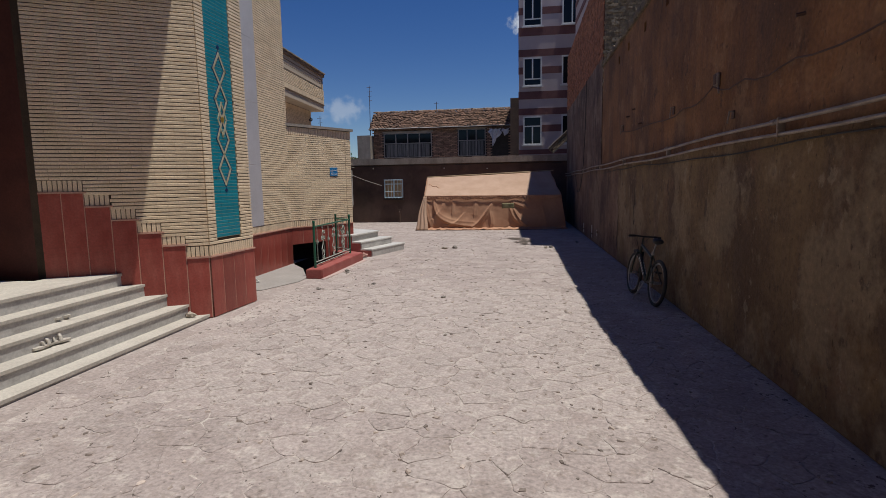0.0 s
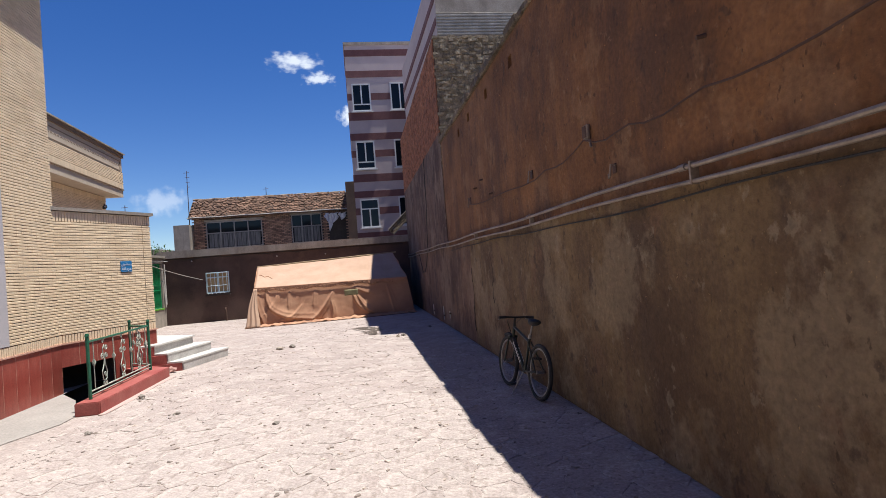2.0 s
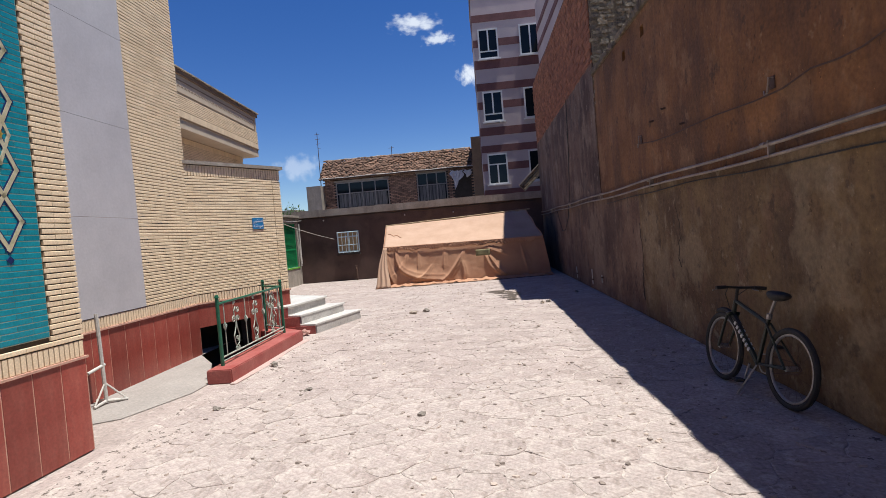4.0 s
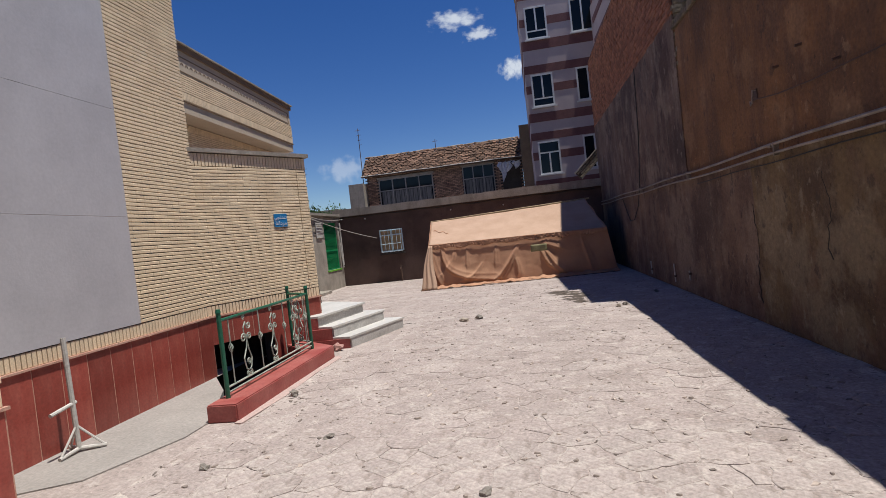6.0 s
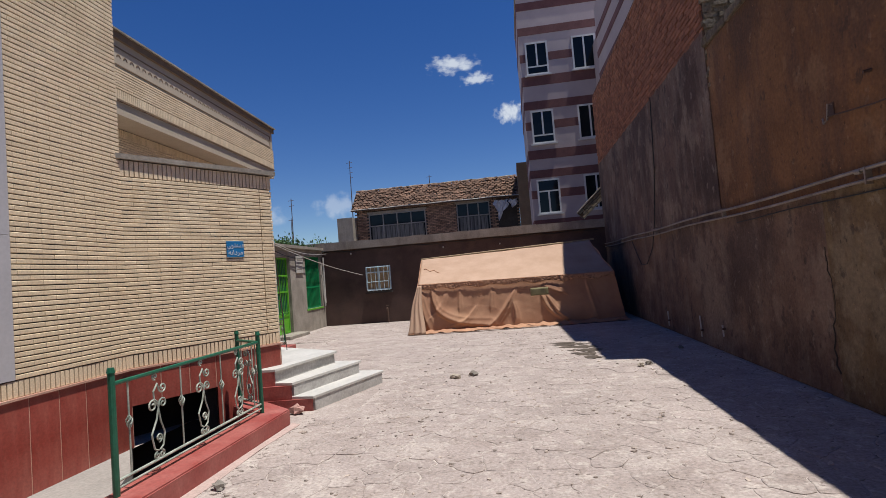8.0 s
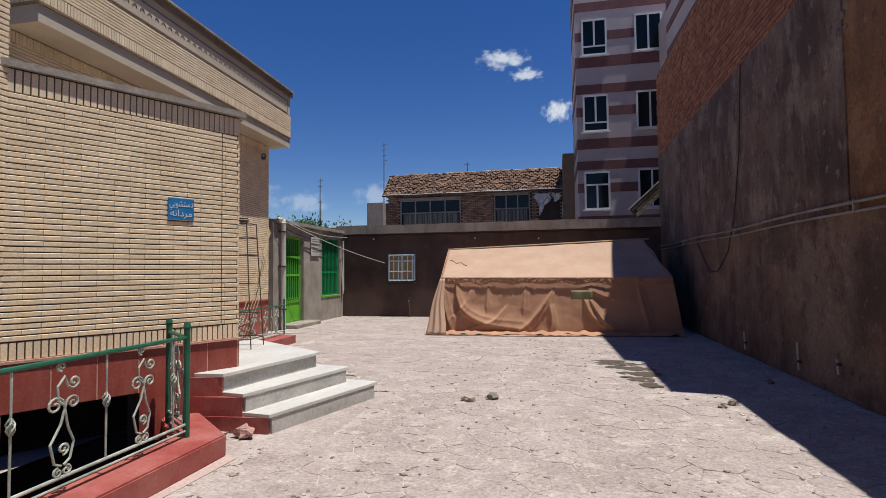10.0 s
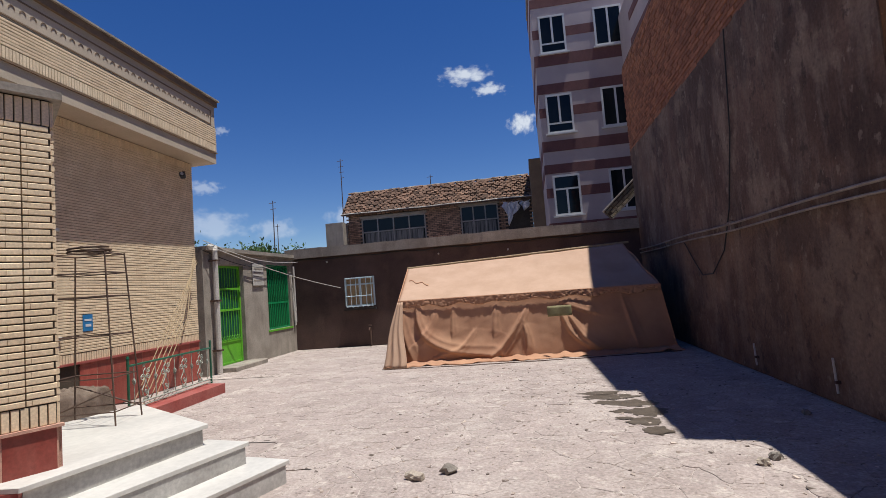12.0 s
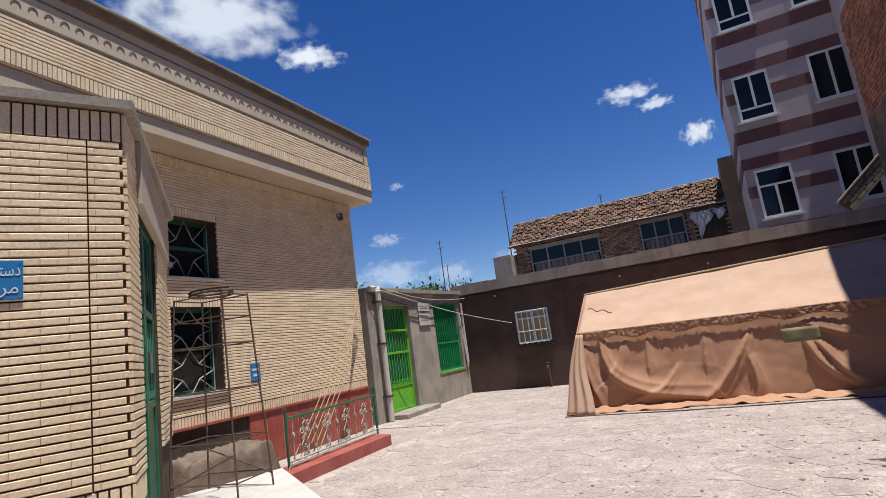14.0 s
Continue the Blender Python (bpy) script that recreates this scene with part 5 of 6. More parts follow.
for s in (-1, 1):
    part("chain_stay", atube([BB, (-WB, s * 0.06, R)], 0.011), BIKEPAINT, bike)
    part("seat_stay", atube([(-0.19, s * 0.02, 0.66), (-WB, s * 0.06, R)], 0.010), BIKEPAINT, bike)
    part("fork_blade", atube([(0.375, s * 0.05, 0.68), (0.42, s * 0.06, 0.55), (WB, s * 0.055, R)], 0.014), BIKEPAINT, bike)
    part("grip", atube([(0.27, s * 0.14, 0.935), (0.25, s * 0.245, 0.93)], 0.017), BLACK, bike)
    part("brake_lever", atube([(0.29, s * 0.13, 0.93), (0.36, s * 0.18, 0.91), (0.34, s * 0.23, 0.90)], 0.006, 5), CHROME, bike)
    part("crank", atube([(BB[0], s * 0.08, BB[2]), (BB[0] + s * 0.06, s * 0.085, BB[2] - s * 0.16)], 0.010), CHROME, bike)
    part("pedal", abox(BB[0] + s * 0.06 - 0.045, BB[0] + s * 0.06 + 0.045, s * 0.14 - 0.045, s * 0.14 + 0.045, BB[2] - s * 0.16 - 0.012, BB[2] - s * 0.16 + 0.012, bevel=0.005), BLACK, bike)
part("fork_crown", abox(0.35, 0.40, -0.06, 0.06, 0.655, 0.69, bevel=0.008), BIKEPAINT, bike)
part("front_mudguard", atube([(WB + (R + 0.02) * math.cos(radians(a)), 0, R + (R + 0.02) * math.sin(radians(a))) for a in range(70, 160, 10)], 0.026, 6), BLACK, bike)
part("stem", atube([HT, (0.315, 0, 0.90), (0.29, 0, 0.93)], 0.015), BLACK, bike)
part("handlebar", atube([(0.25, -0.24, 0.93), (0.28, -0.14, 0.935), (0.29, 0, 0.93), (0.28, 0.14, 0.935), (0.25, 0.24, 0.93)], 0.012), BLACK, bike)
part("seat_post", atube([ST, (-0.28, 0, 0.88)], 0.013), CHROME, bike, "chrome seat post")
part("seat_clamp", atube([(-0.197, 0, 0.70), (-0.205, 0, 0.745)], 0.024), CHROME, bike)
bm = bmesh.new()
bmesh.ops.create_uvsphere(bm, u_segments=16, v_segments=8, radius=1)
for v in bm.verts:
    t = (v.co.x + 1) / 2
    v.co = Vector((-0.30 + v.co.x * 0.15, v.co.y * (0.095 - 0.065 * t), 0.91 + v.co.z * 0.045 + 0.012 * v.co.x ** 2))
part("saddle", bm, BLACK, bike, "black padded saddle", smooth=True)
part("chainring", atube([(BB[0] + 0.085 * math.cos(a / 3), -0.06, BB[2] + 0.085 * math.sin(a / 3)) for a in range(19)], 0.006, 5, True), CHROME, bike)
part("chain", atube([(BB[0], -0.06, BB[2] + 0.085), (-WB, -0.06, R + 0.04), (-WB - 0.04, -0.06, R), (-WB, -0.06, R - 0.04), (BB[0], -0.06, BB[2] - 0.085)], 0.005, 5), RUST, bike)
for k in range(7):
    p = Vector(HB) * (0.82 - 0.09 * k) + Vector(BB) * (0.18 + 0.09 * k)
    part("decal", abox(-0.012, 0.012, -0.0275, 0.0275, -0.017, 0.017, m=Matrix.Translation(p) @ Matrix.Rotation(radians(-42), 4, "Y")), DECAL, bike, "pale block lettering shapes")
part("brake_cable", atube([(0.3, 0.1, 0.93), (0.40, 0.07, 0.86), (0.40, 0.02, 0.72)], 0.004, 5), BLACK, bike)
part("brake_cable", atube([(0.3, -0.1, 0.93), (0.42, -0.06, 0.84), (0.39, -0.03, 0.68)], 0.004, 5), BLACK, bike)
part("kickstand", atube([(-0.12, 0.05, 0.28), (-0.02, 0.16, -0.006)], 0.008, 6), CHROME, bike)

# ---------------------------------------------------------------- railings over the basement stairs


def spiral(c, r, turns, start, sense, n=16):
    return [(c[0] + r * (1 - 0.8 * k / n) * math.cos(start + sense * turns * 2 * math.pi * k / n), c[1] + r * (1 - 0.8 * k / n) * math.sin(start + sense * turns * 2 * math.pi * k / n)) for k in range(n + 1)]


def scroll_panel(parent, a, b, z0, z1, mat_top, mat_curl, count):
    """Wrought iron between two posts: rails, plain bars with a twisted knot, and scrolls."""
    a, b = Vector((*a, 0)), Vector((*b, 0))
    d = b - a
    at = lambda s, z: a + d * s + Vector((0, 0, z))
    L = d.length
    part("top_rail", atube([at(0, z1), at(1, z1)], 0.016), mat_top, parent)
    part("bottom_rail", atube([at(0, z0), at(1, z0)], 0.012), mat_curl, parent)
    part("bottom_rail", atube([at(0, z0 - 0.05), at(1, z0 - 0.05)], 0.010), mat_curl, parent)
    h = z1 - z0
    for k in range(count):
        s = (k + 0.5) / count
        if k % 2 == 0:
            part("bar", atube([at(s, z0), at(s, z1)], 0.007, 6), mat_curl, parent)
            knot = bmesh.new()
            for q in range(4):
                tube(knot, [at(s, z0 + h * 0.48 + 0.1 * j / 6) + Vector((math.cos(q * 1.57 + j * 0.6), math.sin(q * 1.57 + j * 0.6), 0)) * 0.022 * math.sin(math.pi * j / 6) for j in range(7)], 0.006, 5)
            part("twisted_knot", knot, mat_curl, parent)
        else:
            u = 0.095 / L
            curl = bmesh.new()

            def draw(pts, r=0.0075):
                tube(curl, [at(s + x * u, z0 + h * y) for x, y in pts], r, 6)

            ry = 0.085 / h
            sp = lambda cx, cy, r, st, sense: [(cx + (x), cy + y * ry) for x, y in spiral((0, 0), r, 1.35, st, sense)]
            draw(sp(-0.55, 0.62, 0.62, 0.0, 1)[::-1] + [(0.35, 0.42), (0.8, 0.28), (0.55, 0.14), (0.1, 0.1)])
            draw(sp(0.7, 0.62, 0.5, math.pi, -1)[::-1] + [(-0.15, 0.45), (-0.85, 0.30), (-0.55, 0.13), (-0.1, 0.1)])
            draw(sp(0.05, 0.24, 0.42, -1.57, 1))
            draw(sp(-0.3, 0.05, 0.34, 1.57, 1))
            draw(sp(0.3, 0.05, 0.34, 1.57, -1))
            draw(sp(0.75, 0.80, 0.5, math.pi, 1)[::-1] + [(0.1, 0.86), (-0.4, 0.78), (-0.35, 0.66), (0.15, 0.60)])
            draw(sp(-0.15, 0.95, 0.34, -1.57, -1))
            part("scroll", curl, mat_curl, parent)


def post(parent, x, y, z0, z1, r=0.024):
    part("post", atube([(x, y, z0), (x, y, z1)], r, 10), GREEN, parent)
    part("post_cap", atube([(x, y, z1), (x, y, z1 + 0.035)], r * 1.25, 10, r2=r * 0.9), GREEN, parent)


CURB = 0.165
footing = prism(bmesh.new(), [(-2.74, 4.40), (-2.66, 4.38), (-2.60, 5.2), (-2.63, 6.1), (-2.58, 6.95), (-2.70, 7.02)], -0.03, 0.004)
solo("curb_footing", footing, shade("pale pink mortar", (0.46, 0.34, 0.30), (0.40, 0.30, 0.265), 3, 40, 0.92, 0.4), "thin pale pink mortar footing beside the red curb", "footing", "structure")
curb = bmesh.new()
prism(curb, [(-3.05, 4.45), (-2.73, 4.45), (-2.71, 7.0), (-3.38, 7.58), (-3.60, 7.36), (-3.05, 6.78)], -0.01, CURB)
bmesh.ops.bevel(curb, geom=curb.edges[:], offset=0.012, segments=2, affect="EDGES")
solo("stairwell_curb", curb, REDPAINT, "red painted concrete curb around the basement stairs", "curb")
rail = thing("railing", (0, 0, 0), "green railing with pale wrought iron scrolls on the red curb", "railing", "scroll railings")
rail.location = (-2.95, 4.68, CURB)
P1, P2, P3 = (0.0, 0.0), (-0.03, 2.2), (-0.47, 2.54)
for p in (P1, P2, P3):
    post(rail, *p, 0.0, 0.86)
scroll_panel(rail, P1, P2, 0.10, 0.78, GREEN, IRON, 7)
scroll_panel(rail, P2, P3, 0.10, 0.78, GREEN, IRON, 3)

curb2 = prism(bmesh.new(), [(-5.80, 10.9), (-5.36, 10.9), (-5.46, 13.50), (-5.93, 13.60)], -0.01, 0.15)
solo("stairwell_curb", curb2, REDPAINT, "red painted curb by the long building", "curb")
rail2 = thing("railing", (-5.63, 11.45, 0.15), "low green railing with iron scrolls by the long building", "railing", "scroll railings")
for p in ((0.0, 0.0), (-0.15, 2.15)):
    post(rail2, *p, 0.0, 0.72, 0.018)
scroll_panel(rail2, (0, 0), (-0.15, 2.15), 0.08, 0.62, GREEN, IRON, 9)

# ---------------------------------------------------------------- white marble steps to the washroom
steps = thing("washroom_steps", (-2.9, 8.4, 0), "white marble steps and landing with red side wall", "steps", kind="structure")
LFT = ((-2.66, 7.57), (-2.93, 7.58), (-3.15, 7.60), (-3.46, 7.58))
RGT = ((-2.17, 9.12), (-2.50, 9.07), (-2.84, 9.02))
OFS = Matrix.Translation((2.9, -8.4, 0))


def quad_slab(poly, z0, z1, material, name, bevel=0.0):
    bm = prism(bmesh.new(), poly, z0, z1)
    if bevel:
        bmesh.ops.bevel(bm, geom=bm.edges[:], offset=bevel, segments=1, affect="EDGES")
    bm.transform(OFS)
    part(name, bm, material, steps)


def inset(p, q, r):
    return (p[0] + (q[0] - p[0]) * r, p[1] + (q[1] - p[1]) * r)


BACK_R = (-4.28, 10.02)
DEEP = (-4.6, 9.05)
for k in range(3):
    z1 = 0.173 * (k + 1)
    l0, r0 = LFT[k], RGT[k]
    if k < 2:
        poly = [l0, r0, (RGT[k + 1][0] - 0.12, RGT[k + 1][1] + 0.16), (LFT[k + 1][0] - 0.06, LFT[k + 1][1] + 0.03)]
    else:
        poly = [LFT[2], r0, BACK_R, DEEP, (-3.35, 7.75), LFT[3]]
    c = (sum(p[0] for p in poly) / len(poly), sum(p[1] for p in poly) / len(poly))
    quad_slab(poly, z1 - 0.035, z1, MARBLE, "tread", 0.004)
    quad_slab([inset(p, c, 0.05) for p in poly], z1 - 0.173 if k else -0.01, z1 - 0.036, MARBLE_GREY, "riser")
quad_slab([(-2.675, 7.585), (-2.69, 7.62), (-3.44, 7.66), (-3.50, 7.53)], -0.01, 0.136, REDPAINT, "red_side")
quad_slab([(-2.945, 7.588), (-2.96, 7.63), (-3.44, 7.68), (-3.50, 7.53)], 0.137, 0.309, REDPAINT, "red_side")
quad_slab([(-3.165, 7.607), (-3.18, 7.65), (-3.44, 7.70), (-3.50, 7.53)], 0.31, 0.483, REDPAINT, "red_side")

# ---------------------------------------------------------------- small things along the long wall
pipes = thing("wall_pipes", (XR - 0.02, 0, 2.05), "pair of grey pipes clamped along the long wall", "pipes")
for z, r, o in ((0.078, 0.017, -0.02), (-0.022, 0.015, -0.02)):
    part("pipe", atube([(o, y, z + 0.012 * math.sin(y * 1.3)) for y in [19.9 - k * 0.75 for k in range(39)]], r, 8), PIPE, pipes)
for y in (17, 13.2, 9.4, 6.2, 3.0, -0.25, -3.4, -6.4):
    part("clamp", abox(-0.042, 0.02, y - 0.009, y + 0.009, -0.045, 0.105, bevel=0.003), PIPE, pipes)
    part("coupling", atube([(-0.02, y + 0.06, 0.078), (-0.02, y + 0.14, 0.078)], 0.024, 8), PIPE, pipes)

cable = thing("wall_cable", (XR - 0.01, 0, 2.0), "thin dark cable sagging along the wall", "cable", "wall cables")
pts = []
knots = [(6.7, 0.72), (4.07, 0.60), (2.4, 0.58), (1.33, 0.66), (0.5, 0.59), (-0.4, 0.58), (-1.5, 0.57), (-3.5, 0.6), (-8.5, 0.6)]
for (ya, za), (yb, zb) in zip(knots, knots[1:]):
    pts += [(-0.012 - 0.012 * math.sin(9 * t + ya), ya + (yb - ya) * t, za + (zb - za) * t - 0.05 * math.sin(math.pi * t) + 0.008 * math.sin(17 * t + ya)) for t in (0, 0.25, 0.5, 0.75)]
part("cable", atube(pts, 0.0075, 6), RUST, cable)
cable2 = thing("wall_cable", (XR - 0.01, 0, 2.0), "dark cable hanging down the grey wall in a loop", "cable", "wall cables")
pts = [(-0.01, 12.7, 2.85), (-0.012, 12.9, 1.4), (-0.015, 13.25, 0.35), (-0.03, 13.6, -0.25), (-0.04, 14.2, -0.6), (-0.04, 14.75, -0.62), (-0.03, 15.2, -0.35), (-0.02, 15.7, 0.0)]
part("cable", atube(pts, 0.010, 6), BLACK, cable2)
cable3 = thing("wall_cable", (XR - 0.01, 0, 2.0), "thin black wire under the pipes", "cable", "wall cables")
part("cable", atube([(-0.012, y, -0.06 - 0.015 * math.sin(y * 0.9) - 0.01 * math.sin(y * 2.3)) for y in [9 - 0.5 * k for k in range(36)]], 0.007, 5), BLACK, cable3)


def wall_box_unit(y, z, label):
    b = thing("junction_box", (XR + 0.025, y, z), label, "junction box", "wall boxes")
    part("body", abox(-0.04, 0, -0.05, 0.05, -0.07, 0.07, bevel=0.01), PIPE, b)
    part("lid", abox(-0.046, -0.04, -0.04, 0.04, -0.05, 0.06, bevel=0.002), RUST, b, "rusted lid")
    part("conduit_stub", atube([(-0.02, -0.05, -0.08), (-0.02, -0.075, -0.15)], 0.012), PIPE, b)


wall_box_unit(1.33, 2.74, "pale worn junction box with a dangling wire")


def hook(y, z, s, label):
    h = thing("wall_hook", (XR + 0.03, y, z), label, "hook", "wall hooks")
    part("hook", atube([(0, -s, s), (-0.05, -s, s * 1.1), (-0.06, -s * 0.8, -s), (-0.04, s * 0.6, -s * 1.2), (-0.03, s, -s * 0.4)], 0.009, 6), PIPE, h)
    part("hook_plate", abox(-0.012, 0.0, -s * 1.2, s * 0.2, -s * 0.5, s * 1.3, bevel=0.003), RUST, h)


hook(6.74, 2.76, 0.07, "bent pale metal hook in the mud wall")
hook(3.05, 2.62, 0.06, "small bent pale hook in the mud wall")
hook(0.91, 2.30, 0.045, "small rusty wall hook")
hook(-1.0, 3.3, 0.06, "pale bracket high on the mud wall")
for y, z in ((6.1, 2.95), (5.6, 3.02), (5.0, 2.7), (-0.4, 2.9)):
    d = thing("wall_anchor", (XR + 0.03, y, z), "small rusty anchor stub in the wall", "anchor", "wall anchors")
    part("stub", atube([(0.01, 0, 0), (-0.06, 0.01, -0.012)], 0.014, 6), RUST, d)
for y, z0, z1 in ((10.9, 0.12, 0.48), (9.9, 0.25, 0.42), (12.9, 0.1, 0.4)):
    d = thing("pipe_stub", (XR, y, z0), "short white pipe stub against the wall", "pipe", "pipe stubs")
    part("pipe", atube([(-0.03, 0, 0), (-0.03, 0.02, z1 - z0)], 0.012, 6), WHITEPIPE, d)
    part("clip", abox(-0.045, 0.0, -0.02, 0.02, 0.1, 0.13), RUST, d)

rng = random.Random(8)
for y0, z0, z1 in ((7.0, 0.25, 1.5), (5.35, 0.9, 1.75)):
    run = [(0, 0.16 * math.sin(k * 0.5) * 0.3 + rng.uniform(-0.025, 0.025), z0 + (z1 - z0) * k / 16) for k in range(17)]
    crack = solo("wall_crack", atube(run, 0.009, 5, r2=0.004), NEARBLACK, "dark crack running down the stained plaster", "crack", "structure", "wall cracks")
    crack.location = (XR + 0.001, y0, 0)

# ---------------------------------------------------------------- stones lying about


def stone(x, y, size, material, seed, label, z=0.0):
    rng = random.Random(seed)
    bm = bmesh.new()
    bmesh.ops.create_icosphere(bm, subdivisions=2, radius=1)
    for v in bm.verts:
        n = noise.noise(v.co * 1.3 + Vector((seed, seed * 0.7, 0)))
        v.co *= 1 + 0.45 * n
        v.co = Vector((round(v.co.x * 1.6) / 1.6 * 0.7 + v.co.x * 0.3, round(v.co.y * 1.6) / 1.6 * 0.7 + v.co.y * 0.3, round(v.co.z * 1.6) / 1.6 * 0.6 + v.co.z * 0.4))
        v.co = Vector((v.co.x * size[0], v.co.y * size[1], max(v.co.z, -0.7) * size[2]))
    lo = min(v.co.z for v in bm.verts)
    for v in bm.verts:
        v.co.z -= lo
    ob = solo("stone", bm, material, label, "stone", group="loose stones")
    ob.matrix_basis = pose(x, y, z, 0, 0, rng.uniform(0, 360))


stone(-1.07, 9.06, (0.085, 0.05, 0.04), ROCK1, 2, "pale broken brick end lying on the paving")
stone(-0.83, 9.20, (0.065, 0.05, 0.045), ROCK2, 5, "dark grey broken stone on the paving")
stone(1.56, 9.22, (0.05, 0.038, 0.03), ROCK1, 7, "pale stone at the edge of the shadow")
stone(1.70, 9.34, (0.045, 0.038, 0.038), ROCK2, 9, "grey stone beside another in the shadow")
stone(-2.84, 7.46, (0.10, 0.07, 0.06), PINKROCK, 12, "pinkish broken stone before the steps")
stone(-3.06, 7.28, (0.13, 0.09, 0.05), ROCK1, 14, "pale flat stone slab beside the red curb")
stone(-2.50, 5.20, (0.06, 0.045, 0.035), ROCK2, 16, "small grey stone beside the red curb")
stone(-0.24, 2.87, (0.06, 0.035, 0.02), ROCK2, 18, "small dark flat stone on the paving")
stone(-1.6, 3.9, (0.05, 0.03, 0.02), ROCK2, 19, "small dark chip on the paving")
stone(-2.4, 3.4, (0.05, 0.03, 0.02), ROCK2, 20, "small dark chip near the pier")
stone(-3.28, 1.26, (0.07, 0.045, 0.04), ROCK1, 22, "pale stone lying on the lowest stair", 0.05)
stone(2.5, 10.6, (0.05, 0.04, 0.03), ROCK2, 24, "small stone by the long wall")
rng = random.Random(77)
bits = bmesh.new()
for k in range(1500):
    x, y = rng.uniform(-2.5, 2.8), rng.uniform(-4.5, 14.5)
    if x < -1.9 and y > 7.2:
        continue
    s = rng.uniform(0.006, 0.021)
    m = pose(x, y, s * 0.12 + 0.003, rng.uniform(-16, 16), rng.uniform(-16, 16), rng.uniform(0, 360)) @ Matrix.Diagonal((s * rng.uniform(0.9, 1.9), s, s * 0.32, 1))
    sides = rng.randint(4, 6)
    ring = [(math.cos(2 * math.pi * q / sides + rng.uniform(-0.4, 0.4)), math.sin(2 * math.pi * q / sides + rng.uniform(-0.4, 0.4))) for q in range(sides)]
    low = [bits.verts.new(m @ Vector((a, b, -1))) for a, b in ring]
    high = [bits.verts.new(m @ Vector((a * 0.85, b * 0.85, 1))) for a, b in ring]
    bits.faces.new(low[::-1])
    bits.faces.new(high)
    for q in range(sides):
        bits.faces.new((low[q], low[(q + 1) % sides], high[(q + 1) % sides], high[q]))
tagged(solo("gravel", bits, SHARD, "loose grit and small chips on the paving", "gravel"), kind="stuff")

# ---------------------------------------------------------------- iron frame, canes, covered heap by the landing
tower_frame = thing("iron_frame", (-4.12, 9.22, 0.52), "tall tapered rusty rod frame standing on the landing", "iron frame", turn=10)
corners = [(-0.32, -0.21), (0.32, -0.21), (0.32, 0.21), (-0.32, 0.21)]
for x, y in corners:
    part("leg", atube([(x, y, 0.0), (x * 0.74, y * 0.74, 1.57)], 0.0075, 6), RUST, tower_frame)
for z, f in ((0.12, 0.98), (0.42, 0.93), (0.80, 0.868), (1.16, 0.81), (1.38, 0.772), (1.56, 0.742)):
    part("ring", atube([(x * f, y * f, z) for x, y in corners], 0.006, 5, True), RUST, tower_frame)
part("top_coil", atube([(0.19 * math.cos(a * 0.5), 0.14 * math.sin(a * 0.5), 1.575 + 0.002 * a) for a in range(26)], 0.010, 5), RUST, tower_frame)
part("brace", atube([(-0.31, -0.20, 0.10), (0.30, -0.20, 0.32)], 0.007, 5), RUST, tower_frame)
part("brace", atube([(0.31, 0.20, 0.10), (-0.30, 0.20, 0.32)], 0.007, 5), RUST, tower_frame)

canes = thing("cane_bundle", (-5.75, 11.7, 0), "tan canes leaning against the brick wall", "canes")
for k in range(5):
    part("cane", atube([(0.16 - 0.06 * k, -0.3 + 0.2 * k, 0.15), (-0.52 + 0.01 * k, 1.55 + 0.10 * k, 1.33), (-1.18, 3.35 - 0.03 * k, 2.45 + 0.04 * k)], 0.0075, 5), BAMBOO, canes)

heap = bmesh.new()
bmesh.ops.create_grid(heap, x_segments=44, y_segments=52, size=1)
for v in heap.verts:
    x, y = v.co.x, v.co.y
    edge = max(abs(x), abs(y))
    f = min(1.0, max(0.0, (1 - edge) / 0.22))
    f = f * f * (3 - 2 * f)
    ridge = abs(noise.noise(Vector((x * 2.1 + 0.7 * y, y * 1.6, 3))))
    z = f * (0.50 + 0.10 * noise.noise(Vector((x * 1.4, y * 1.4, 3))) - 0.13 * ridge)
    z += 0.035 * abs(noise.noise(Vector((x * 5, y * 9, 1)))) * (0.3 + f)
    v.co = Vector((x * 0.42 * (1 + 0.08 * noise.noise(Vector((y * 4, 0, 2)))), y * 0.74, max(0.004, z)))
sack = solo("sackcloth_cover", heap, SACK, "creased brown sackcloth thrown over a low mound by the wall", "sackcloth", smooth=True)
sack.matrix_basis = pose(-6.42, 11.0, 0, 0, 0, 0)
sack.modifiers.new("thick", "SOLIDIFY").thickness = 0.015

